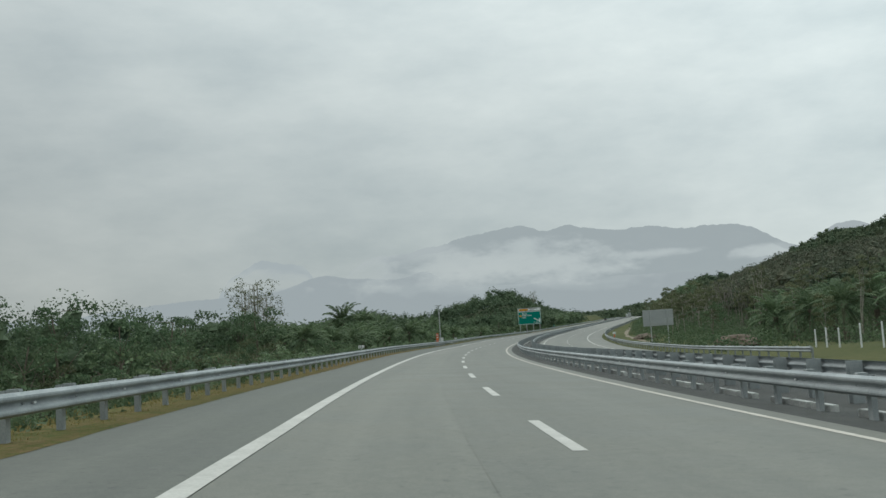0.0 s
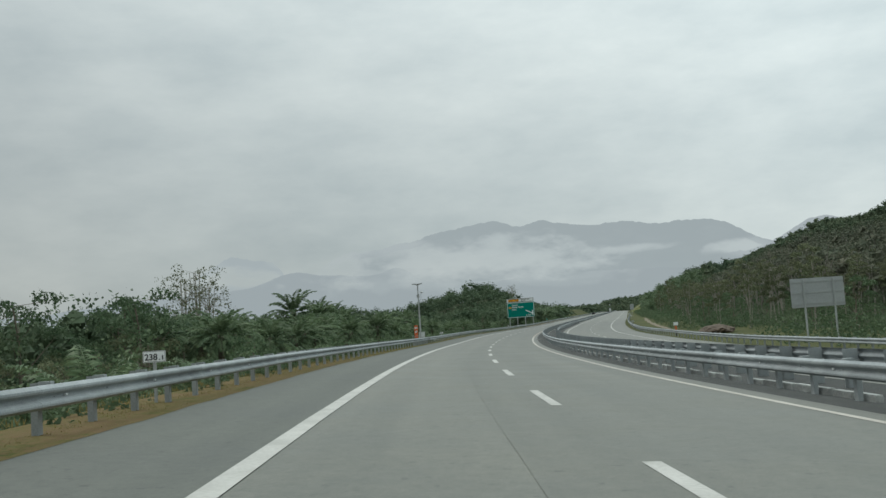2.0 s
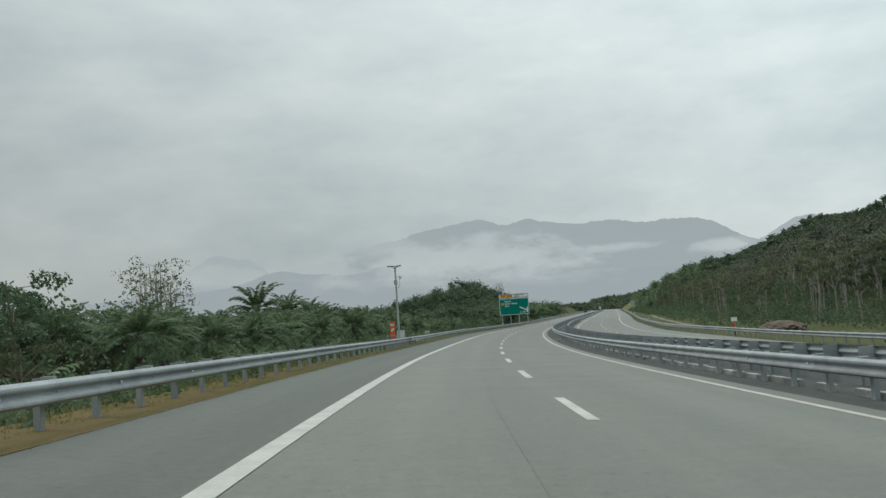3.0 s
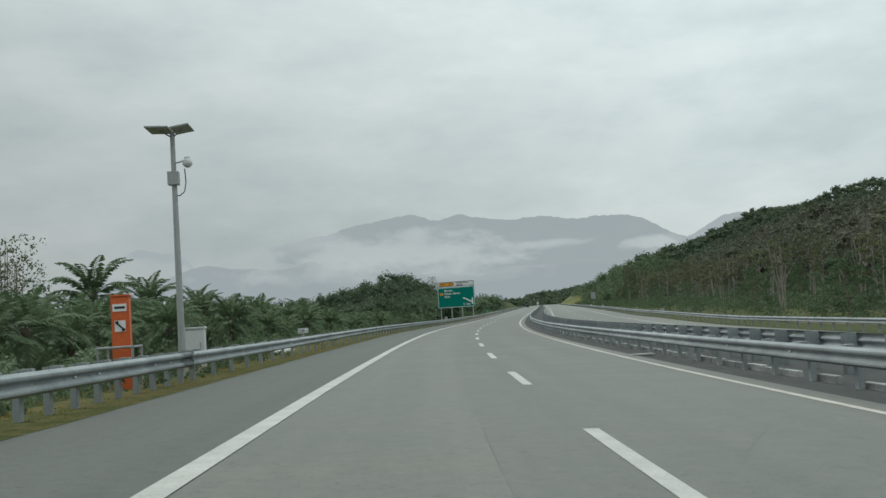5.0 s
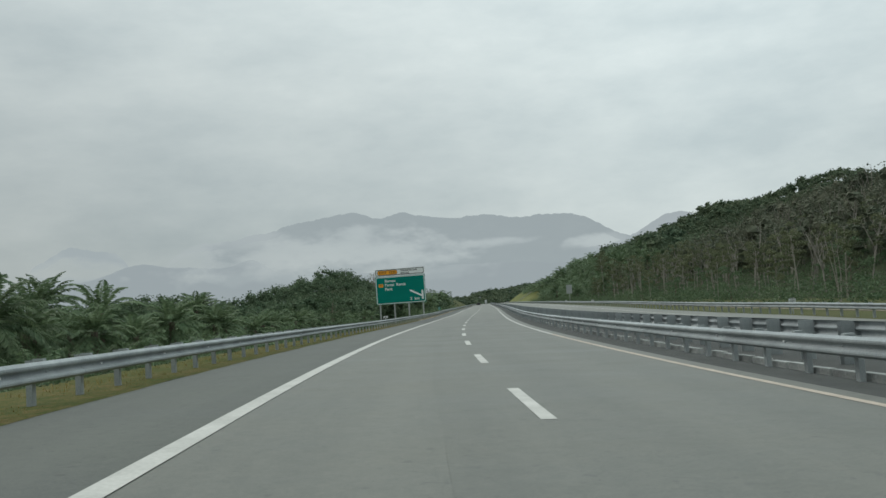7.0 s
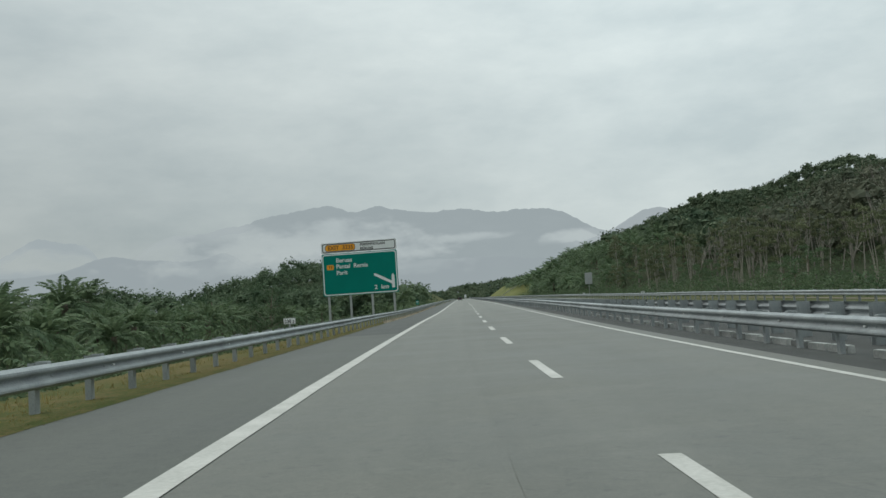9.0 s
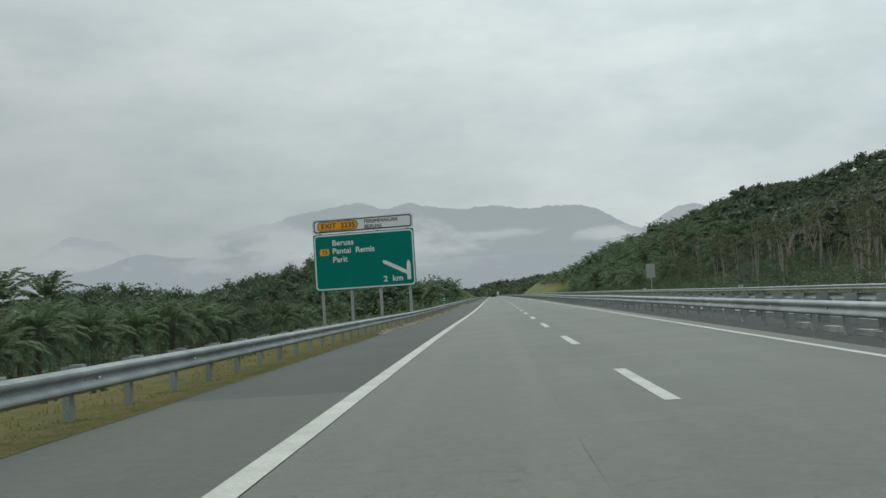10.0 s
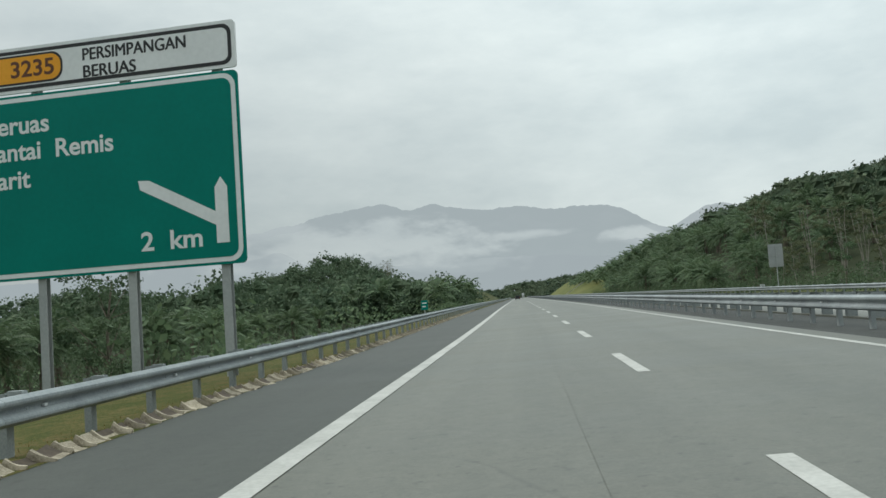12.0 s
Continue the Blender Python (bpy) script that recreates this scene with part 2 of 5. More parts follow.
def verge_turf():
    """Short turf that gives way to bare reddish soil along some stretches of the road."""
    m = bpy.data.materials.new("verge_grass")
    m.use_nodes = True
    n, l = m.node_tree.nodes, m.node_tree.links
    p = n["Principled BSDF"]
    p.inputs["Roughness"].default_value, p.inputs["Specular IOR Level"].default_value = 0.9, 0.1
    uv, tc, xyz = n.new("ShaderNodeUVMap"), n.new("ShaderNodeTexCoord"), n.new("ShaderNodeSeparateXYZ")
    uv.uv_map = "lane"
    l.new(uv.outputs[0], xyz.inputs[0])
    along = n.new("ShaderNodeMapRange")
    along.inputs[1].default_value, along.inputs[2].default_value = -6.0, 54.0
    l.new(xyz.outputs[1], along.inputs[0])
    bare = n.new("ShaderNodeValToRGB")
    l.new(along.outputs[0], bare.inputs[0])
    stretches = [(0.0, 0.4), (0.125, 0.42), (0.165, 0.68), (0.235, 0.64), (0.29, 0.32), (0.495, 0.24), (0.515, 0.42), (0.535, 0.4), (0.58, 0.34), (0.6, 0.26), (1.0, 0.26)]
    while len(bare.color_ramp.elements) < len(stretches):
        bare.color_ramp.elements.new(0.5)
    for e, (pos, v) in zip(bare.color_ramp.elements, stretches):
        e.position, e.color = pos, (v, v, v, 1)
    total = bare.outputs[0]
    for scale, weight in ((0.4, 1.2), (3.0, 1.7), (16.0, 2.4)):
        k, c = n.new("ShaderNodeTexNoise"), n.new("ShaderNodeMath")
        k.inputs["Scale"].default_value, k.inputs["Detail"].default_value, k.inputs["Roughness"].default_value = scale, 4, 0.65
        l.new(tc.outputs["Object"], k.inputs["Vector"])
        c.operation = "MULTIPLY_ADD"
        c.inputs[1].default_value = weight
        l.new(k.outputs[0], c.inputs[0])
        off, less = total, n.new("ShaderNodeMath")
        less.operation = "SUBTRACT"
        less.inputs[1].default_value = weight / 2
        l.new(off, less.inputs[0])
        l.new(less.outputs[0], c.inputs[2])
        total = c.outputs[0]
    r = n.new("ShaderNodeValToRGB")
    tones = [(0.05, (0.055, 0.07, 0.018)), (0.35, (0.095, 0.09, 0.028)), (0.6, (0.13, 0.103, 0.042)), (0.95, (0.148, 0.1, 0.051))]
    while len(r.color_ramp.elements) < len(tones):
        r.color_ramp.elements.new(0.5)
    for e, (pos, c) in zip(r.color_ramp.elements, tones):
        e.position, e.color = pos, (*c, 1)
    l.new(total, r.inputs[0])
    l.new(r.outputs[0], p.inputs["Base Color"])
    b, bn = n.new("ShaderNodeBump"), n.new("ShaderNodeTexNoise")
    bn.inputs["Scale"].default_value, bn.inputs["Detail"].default_value = 24, 6
    l.new(tc.outputs["Object"], bn.inputs["Vector"])
    l.new(bn.outputs[0], b.inputs["Height"])
    b.inputs["Strength"].default_value, b.inputs["Distance"].default_value = 1.0, 0.03
    l.new(b.outputs[0], p.inputs["Normal"])
    return m


GRASS = verge_turf()
GRASS_GREEN = material("green_grass", (0.05, 0.064, 0.024), (0.096, 0.096, 0.04), 0.08, 0.9, bump=0.8, bump_scale=25, fine_scale=3.0, gloss=0.1)
GRASS_YELLOW = material("yellow_grass", (0.085, 0.105, 0.032), (0.165, 0.165, 0.055), 0.05, 0.9, fine_scale=0.8, gloss=0.12)
TUFT = material("grass_tufts", (0.16, 0.15, 0.055), (0.26, 0.205, 0.085), 0.2, 0.9, fine_scale=5.0, island=0.2, translucent=0.4, gloss=0.05)
MEDIAN = material("median_gravel", (0.03, 0.033, 0.031), (0.06, 0.063, 0.058), 1.0, 0.85, bump=0.7, bump_scale=50, spread=(0.3, 0.7))
SOIL = material("plantation_floor", (0.022, 0.032, 0.016), (0.05, 0.058, 0.03), 0.1, 0.95, bump=0.8, bump_scale=12, fine_scale=1.5, gloss=0.1)
LEAF = material("broad_leaves", (0.066, 0.115, 0.062), (0.145, 0.193, 0.106), 0.15, 0.6, fine_scale=3.0, island=0.2, rnd=0.18, translucent=0.32, gloss=0.1)
LEAF_OLIVE = material("olive_leaves", (0.092, 0.118, 0.064), (0.172, 0.182, 0.105), 0.2, 0.65, fine_scale=3.0, island=0.2, rnd=0.2, translucent=0.3, gloss=0.1)
PALM_LEAF = material("palm_leaves", (0.07, 0.12, 0.066), (0.158, 0.21, 0.112), 0.3, 0.5, fine_scale=4.0, island=0.2, rnd=0.15, translucent=0.3, gloss=0.12)
FOREST = material("forest_leaves", (0.062, 0.086, 0.057), (0.142, 0.144, 0.102), 0.06, 0.7, fine_scale=0.45, island=0.25, translucent=0.25, gloss=0.1)
FOREST_GREEN = material("woodland_leaves", (0.058, 0.099, 0.059), (0.135, 0.176, 0.105), 0.09, 0.7, fine_scale=0.5, island=0.22, translucent=0.28, gloss=0.1)
FOREST_DARK = material("hilltop_leaves", (0.058, 0.094, 0.058), (0.13, 0.158, 0.095), 0.07, 0.7, fine_scale=0.4, island=0.22, translucent=0.25, gloss=0.1)
BARK = material("bark", (0.09, 0.075, 0.055), (0.2, 0.17, 0.13), 2.0, 0.9, bump=0.8, bump_scale=20)
BARK_PALE = material("pale_bark", (0.19, 0.175, 0.145), (0.36, 0.335, 0.285), 2.0, 0.9, bump=0.6, bump_scale=20)
BOUGH = material("grey_boughs", (0.12, 0.11, 0.09), (0.25, 0.235, 0.2), 0.15, 0.9, fine_scale=2.0, island=0.3)
SIGN_GREEN = material("sign_green", (0.0, 0.19, 0.152), (0.0, 0.22, 0.176), 0.6, 0.45, gloss=0.12)
SIGN_WHITE = material("sign_white", (0.76, 0.78, 0.78), (0.86, 0.88, 0.88), 0.6, 0.4)
SIGN_BLACK = material("sign_black", (0.012, 0.012, 0.014), (0.022, 0.022, 0.024), 2.0, 0.45)
SIGN_AMBER = material("sign_amber", (0.88, 0.37, 0.03), (0.96, 0.43, 0.045), 1.0, 0.5, gloss=0.2)
SIGN_BROWN = material("sign_brown", (0.1, 0.03, 0.012), (0.14, 0.045, 0.016), 1.0, 0.5)
ALU = material("aluminium_back", (0.36, 0.38, 0.39), (0.46, 0.48, 0.48), 0.8, 0.5, metal=0.4)
STEEL_GREY = material("painted_steel", (0.34, 0.36, 0.36), (0.45, 0.47, 0.465), 1.0, 0.5, metal=0.2)
ORANGE = material("orange_panel", (0.6, 0.11, 0.03), (0.74, 0.16, 0.04), 1.0, 0.5)
WHITE_BOX = material("white_cabinet", (0.6, 0.62, 0.62), (0.72, 0.74, 0.74), 1.0, 0.5)
STONE = material("broken_concrete", (0.15, 0.125, 0.08), (0.5, 0.43, 0.33), 3.0, 0.9, bump=0.7, bump_scale=25, rnd=0.3)
CONCRETE = material("drain_concrete", (0.24, 0.247, 0.236), (0.5, 0.505, 0.48), 1.5, 0.85, bump=0.4, bump_scale=30, rnd=0.3)
HEAP = material("heaped_soil", (0.07, 0.054, 0.04), (0.125, 0.094, 0.068), 0.8, 0.95, bump=1.0, bump_scale=8)
EARTH = material("pale_earth", (0.13, 0.11, 0.075), (0.23, 0.195, 0.14), 0.4, 0.95, bump=0.8, bump_scale=15)


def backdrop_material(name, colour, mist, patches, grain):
    """Glowing backdrop: one hazed tone, with banks of mist (centre azimuth, height, half widths, strength) painted in
    as colour and transparency.
    """
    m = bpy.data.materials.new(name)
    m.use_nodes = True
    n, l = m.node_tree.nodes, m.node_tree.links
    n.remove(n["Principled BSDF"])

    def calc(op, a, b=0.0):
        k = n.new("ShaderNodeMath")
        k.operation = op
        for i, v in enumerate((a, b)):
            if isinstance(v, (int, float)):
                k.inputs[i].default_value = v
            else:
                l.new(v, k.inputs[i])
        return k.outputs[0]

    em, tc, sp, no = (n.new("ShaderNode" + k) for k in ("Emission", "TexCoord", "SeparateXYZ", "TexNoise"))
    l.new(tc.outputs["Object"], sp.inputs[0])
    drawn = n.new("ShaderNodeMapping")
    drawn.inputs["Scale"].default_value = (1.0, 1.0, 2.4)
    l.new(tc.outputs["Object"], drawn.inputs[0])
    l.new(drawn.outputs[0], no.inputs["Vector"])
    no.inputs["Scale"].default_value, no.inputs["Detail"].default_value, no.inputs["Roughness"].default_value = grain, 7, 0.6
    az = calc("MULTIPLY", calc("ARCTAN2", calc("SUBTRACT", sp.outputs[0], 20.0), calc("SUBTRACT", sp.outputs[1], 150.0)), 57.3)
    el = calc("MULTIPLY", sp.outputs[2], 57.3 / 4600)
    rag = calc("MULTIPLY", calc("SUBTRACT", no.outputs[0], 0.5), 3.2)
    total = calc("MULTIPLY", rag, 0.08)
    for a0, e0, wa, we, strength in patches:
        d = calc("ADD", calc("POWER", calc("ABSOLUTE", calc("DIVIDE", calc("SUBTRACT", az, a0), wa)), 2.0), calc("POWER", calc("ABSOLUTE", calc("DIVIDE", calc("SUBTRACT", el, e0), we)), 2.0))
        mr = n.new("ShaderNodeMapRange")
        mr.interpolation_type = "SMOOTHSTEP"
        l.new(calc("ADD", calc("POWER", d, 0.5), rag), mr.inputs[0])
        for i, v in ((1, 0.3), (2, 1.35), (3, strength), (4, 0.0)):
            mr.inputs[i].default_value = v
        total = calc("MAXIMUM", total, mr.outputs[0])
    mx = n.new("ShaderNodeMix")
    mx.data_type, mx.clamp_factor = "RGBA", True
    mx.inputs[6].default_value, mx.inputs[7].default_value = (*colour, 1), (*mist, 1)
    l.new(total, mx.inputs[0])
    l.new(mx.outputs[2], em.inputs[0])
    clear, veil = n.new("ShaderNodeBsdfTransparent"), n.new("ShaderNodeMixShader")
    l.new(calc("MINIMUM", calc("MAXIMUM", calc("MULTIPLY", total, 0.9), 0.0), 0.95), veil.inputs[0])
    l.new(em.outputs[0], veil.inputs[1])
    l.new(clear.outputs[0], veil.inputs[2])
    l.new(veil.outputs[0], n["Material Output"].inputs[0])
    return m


# ---- building helpers ----
def part(name, bm, mat, parent=None, label=""):
    me = bpy.data.meshes.new(name)
    bm.to_mesh(me)
    bm.free()
    me.materials.append(mat)
    ob = new(name, me)
    if parent:
        ob.parent = parent
    return tagged(ob, label)


def mesh_of(name, verts, faces, mat, smooth=False, uv=None):
    me = bpy.data.meshes.new(name)
    me.from_pydata(verts, [], faces)
    me.materials.append(mat)
    if uv is not None:
        layer = me.uv_layers.new(name="lane")
        for loop in me.loops:
            layer.data[loop.index].uv = uv[loop.vertex_index]
    if smooth:
        me.polygons.foreach_set("use_smooth", [True] * len(me.polygons))
    me.update()
    return me


def share(name, me, parent, m=None):
    ob = new(name, me)
    ob.parent = parent
    if m is not None:
        ob.matrix_basis = m
    return ob


def box(bm, lo, hi, bevel=0.0):
    got = bmesh.ops.create_cube(bm, size=1, matrix=Matrix.LocRotScale([(a + b) / 2 for a, b in zip(lo, hi)], None, [b - a for a, b in zip(lo, hi)]))
    if bevel:
        edges = {e for v in got["verts"] for e in v.link_edges}
        bmesh.ops.bevel(bm, geom=list(edges), offset=bevel, segments=2, affect="EDGES", clamp_overlap=True)


def tube(bm, a, b, r0, r1, sides=8):
    a, b = Vector(a), Vector(b)
    m = Matrix.Translation((a + b) / 2) @ (b - a).to_track_quat("Z", "Y").to_matrix().to_4x4()
    bmesh.ops.create_cone(bm, cap_ends=True, segments=sides, radius1=r0, radius2=r1, depth=(b - a).length, matrix=m)


# ---- the road's line: stations along the lane divider, with curvature, grade and cross fall ----
KNOTS = np.arange(-40, 441, 40.0) - 8.55
CURVE = np.array([1.4, 1.28, 1.0, 1.04, 1.07, 0.72, 1.18, 0.74, 0.22, 0.09, -0.2, 0.03, 0.0]) * 1e-3
GRADE = np.array([-0.62, -0.54, -0.37, -0.11, -0.04, 0.59, 0.78, 0.89, 1.33, 1.21, 1.5, 1.4, 1.3]) * 1e-2
FALL = np.array([5.2, 5.3, 4.47, 5.73, 5.34, 4.29, 3.95, 2.02, -0.33, -2.09, -1.6, -1.6, -1.6]) * 1e-2
ST = np.arange(-200, 1500.1, 1.0)
HEAD = np.cumsum(np.interp(ST, KNOTS, CURVE) * (ST > -60))
HEAD -= np.interp(-8.55, ST, HEAD)
RX, RY = np.cumsum(np.sin(HEAD)), np.cumsum(np.cos(HEAD))
RZ = np.cumsum(np.interp(ST, KNOTS, GRADE) * (ST < 1000))
RX, RY, RZ = (a - np.interp(0, ST, a) for a in (RX, RY, RZ))
E1 = np.interp(ST, KNOTS, FALL)
E2 = np.maximum(E1, 0.022)
MID = 6.1


def at(s, lat, up=0.0):
    """World place of a station, an offset to the right of the lane divider and a height over the carriageway."""
    h, x, y, z, e1, e2 = (float(np.interp(s, ST, a)) for a in (HEAD, RX, RY, RZ, E1, E2))
    drop = lat * e1 if lat < MID else MID * e1 + (min(lat, 19.0) - MID) * e2
    return Vector((x + lat * math.cos(h), y - lat * math.sin(h), z - drop + up))


def heading(s):
    return float(np.interp(s, ST, HEAD))


def stand(s, lat, up=0.0, turn=0.0):
    """Pose whose y axis runs along the road and x axis to its right."""
    return Matrix.Translation(at(s, lat, up)) @ Matrix.Rotation(-heading(s) + radians(turn), 4, "Z")


def sweep(profile, stations, closed=False, rise=None):
    verts, faces, k = [], [], len(profile)
    for s in stations:
        verts += [at(s, a, b + (rise(s) if rise else 0.0)) for a, b in profile]
    for i in range(len(stations) - 1):
        for j in range(k if closed else k - 1):
            a, b = i * k + j, i * k + (j + 1) % k
            faces.append((a, b, b + k, a + k))
    if closed:
        faces += [tuple(range(k)), tuple(range((len(stations) - 1) * k, len(stations) * k))[::-1]]
    return verts, faces


def lane_uv(profile, stations):
    return [(a / 10, s / 10) for s in stations for a, _ in profile]


def paved(name, profile, stations, mat):
    return mesh_of(name, *sweep(profile, stations), mat, uv=lane_uv(profile, stations))


def smooth(a, b, v):
    u = min(1.0, max(0.0, (v - a) / (b - a)))
    return u * u * (3 - 2 * u)


def stations(a, b, step):
    n = max(1, round((b - a) / step))
    return [a + (b - a) * i / n for i in range(n + 1)]


S0, S1 = -60, 1200
FAR = stations(S0, 420, 4) + stations(430, S1, 20)

# ---- setting: carriageways, verges, median ----
road = new("road", paved("road", [(-6.4, -0.4), (-6.4, 0), (-3.86, 0), (4.22, 0), (4.22, -0.4)], FAR, ASPHALT))
tagged(road, "grey asphalt two-lane carriageway curving gently right", "road", kind="structure")
shoulder = share("shoulder", paved("shoulder", [(-6.38, 0.004), (-3.78, 0.004)], stations(S0, 266, 4), SHOULDER), road)
tagged(shoulder, "darker asphalt hard shoulder")
renewed = share("shoulder_patch", paved("shoulder_patch", [(-6.38, 0.004), (-3.78, 0.004)], stations(266, S1, 6), SHOULDER_NEW), road)
tagged(renewed, "resurfaced darker stretch of the hard shoulder")
# the overtaking lane's surface, whose joint wanders a little
WAVE = stations(S0, 420, 1.0) + stations(430, S1, 20)
joint = [-1.2 + 0.035 * noise.noise((s / 9.0, 0.5, 0)) + 0.012 * noise.noise((s / 1.9, 3.5, 0)) for s in WAVE]
pverts = [at(s, lat, 0.004) for s, j in zip(WAVE, joint) for lat in (j, 4.2)]
pfaces = [(2 * i, 2 * i + 1, 2 * i + 3, 2 * i + 2) for i in range(len(WAVE) - 1)]
puv = [(lat / 10, s / 10) for s, j in zip(WAVE, joint) for lat in (j, 4.2)]
patch = share("lane_surface", mesh_of("lane_surface", pverts, pfaces, ASPHALT_LANE, uv=puv), road)
tagged(patch, "slightly darker asphalt of the overtaking lane")
LINES = stations(S0, 420, 2) + stations(430, S1, 20)
for drift, half, mat in ((((-60, -8, 1, 60, 140, 180), (-3.85, -3.85, -3.77, -3.765, -3.73, -3.7)), 0.125, PAINT), (((-60, 60, 140, 180, 220, 260), (3.71, 3.66, 3.68, 3.8, 3.72, 3.66)), 0.075, PAINT_YELLOW)):
    lverts = []
    for s in LINES:
        mid = float(np.interp(s, *drift)) + 0.008 * noise.noise((s / 3.1, half * 40, 0))
        lverts += [at(s, mid - half, 0.008), at(s, mid + half, 0.008)]
    lfaces = [(2 * i, 2 * i + 1, 2 * i + 3, 2 * i + 2) for i in range(len(LINES) - 1)]
    for s_from, s_to, tone in ((S0, S1, PAINT),) if mat is PAINT else ((S0, 168, PAINT_CREAM), (168, 214, PAINT_YELLOW), (214, S1, PAINT)):
        share("edge_line", mesh_of("edge_line", lverts, [f for f, s in zip(lfaces, LINES) if s_from <= s < s_to], tone), road)
DASH = 11.5
for i in range(-4, 45):
    s = -1.6 + DASH * i
    share("lane_dash", mesh_of("lane_dash", *sweep([(-0.108, 0.008), (0.072, 0.008)], stations(s, s + 4.3, 2)), PAINT), road)
overts, ouv = [], []
for s in FAR:
    inner = float(np.interp(s, (282, 300), (7.6, 6.55)))
    for lat, up in ((inner, -0.4), (inner, 0), (9.0, 0), (18.6, 0), (18.6, -0.4)):
        overts.append(at(s, lat, up))
        ouv.append((lat / 10, s / 10))
ofaces = [(5 * i + j, 5 * i + j + 1, 5 * i + j + 6, 5 * i + j + 5) for i in range(len(FAR) - 1) for j in range(4)]
opp = new("opposite_road", mesh_of("opposite_road", overts, ofaces, ASPHALT, uv=ouv))
tagged(opp, "grey asphalt opposite carriageway", "road", kind="structure")
for lat, mat in ((8.3, PAINT), (15.7, PAINT)):
    share("edge_line", mesh_of("edge_line", *sweep([(lat - 0.08, 0.006), (lat + 0.08, 0.006)], FAR), mat), opp)
for i in range(-4, 45):
    s = 2.5 + DASH * i
    share("lane_dash", mesh_of("lane_dash", *sweep([(11.92, 0.006), (12.08, 0.006)], stations(s, s + 4.1, 2)), PAINT), opp)
VERGE_PROFILE = [(-20, -5.0), (-13, -2.2), (-9.2, -0.35), (-8.3, -0.08), (-7.2, -0.015), (-6.5, 0.012)]
VERGE_BROAD = [(-20, -5.0), (-13.2, -1.9), (-10.8, -0.2), (-9.0, -0.06), (-7.2, -0.015), (-6.5, 0.012)]
FINE = stations(S0, 420, 0.5) + stations(430, S1, 20)
vverts, vuv = [], []
for s in FINE:
    edge = -6.36 + 0.05 * noise.noise((s / 2.3, 1.5, 0)) + 0.03 * noise.noise((s / 0.6, 4.5, 0))
    broad = 0.75 * smooth(148, 172, s) + 0.25 * smooth(278, 296, s)
    levels = [(a + (c - a) * broad, b + (d - b) * broad) for (a, b), (c, d) in zip(VERGE_PROFILE, VERGE_BROAD)]
    for lat, up in (*levels, (edge, 0.008)):
        vverts.append(at(s, lat, up))
        vuv.append((lat / 10, s / 10))
k = len(VERGE_PROFILE) + 1
vfaces = [(i * k + j, i * k + j + 1, (i + 1) * k + j + 1, (i + 1) * k + j) for i in range(len(FINE) - 1) for j in range(k - 1)]
verge = new("verge", mesh_of("verge", vverts, vfaces, GRASS, uv=vuv))
tagged(verge, "dry yellowish grass verge beside the shoulder", "verge", kind="structure")
median = new("median", mesh_of("median", *sweep([(4.22, -0.006), (5.0, -0.03), (6.1, -0.06), (7.2, -0.03), (7.6, -0.012)], FAR), MEDIAN))
tagged(median, "dark gravel and concrete median strip between guardrails", "median", kind="structure")
FAR_PROFILE = ([18.6, 19.6, 22, 24, 27, 30, 34], [-0.012, -0.04, -0.1, -0.12, -0.15, -0.08, 0.0])


def mound(s, lat):
    return 0.55 * float(np.interp(lat, (20.5, 23.5), (0, 1))) * float(np.interp(s, (56, 68), (1, 0)))


rverts = [at(s, lat, up + mound(s, lat)) for s in FAR for lat, up in zip(*FAR_PROFILE)]
rfaces = [(7 * i + j, 7 * i + j + 1, 7 * i + j + 8, 7 * i + j + 7) for i in range(len(FAR) - 1) for j in range(6)]
verge_r = new("verge_far", mesh_of("verge_far", rverts, rfaces, GRASS_GREEN))
tagged(verge_r, "grass verge beyond the opposite carriageway", "verge", kind="structure")

tverts = []
track = stations(132, 330, 2)
for s in track:
    mid = 23.9 + 0.4 * noise.noise((s / 14.0, 2.0, 0))
    for d in (-0.45, 0, 0.45):
        lat = mid + d + 0.15 * noise.noise((s / 4.0, d, 3.0))
        tverts.append(at(s, lat, float(np.interp(lat, *FAR_PROFILE)) + mound(s, lat) + 0.03))
tfaces = [(3 * i + j, 3 * i + j + 1, 3 * i + j + 4, 3 * i + j + 3) for i in range(len(track) - 1) for j in range(2)]
tagged(share("dirt_track", mesh_of("dirt_track", tverts, tfaces, EARTH), verge_r), "pale dirt track along the forest foot")


# ---- ground sheet: plantation low on one side, a wooded hill on the other ----
def nearest(x, y):
    i = int(np.argmin((RX - x) ** 2 + (RY - y) ** 2))
    h = HEAD[i]
    lat = (x - RX[i]) * math.cos(h) - (y - RY[i]) * math.sin(h)
    along = (x - RX[i]) * math.sin(h) + (y - RY[i]) * math.cos(h)
    return ST[i] + along, float(lat), i


# the wooded hill is a family of rounded knolls: station, offset, half length, half width, height
KNOLLS = [(984, 219, 279, 73, 52.7), (1186, 368, 181, 199, 57.0), (839, 274, 70, 60, 23.7), (391, 133, 154, 92, 18.1), (17, 208, 256, 105, 17.0), (698, 245, 162, 60, 25.1), (1347, 190, 117, 283, 35.8)]


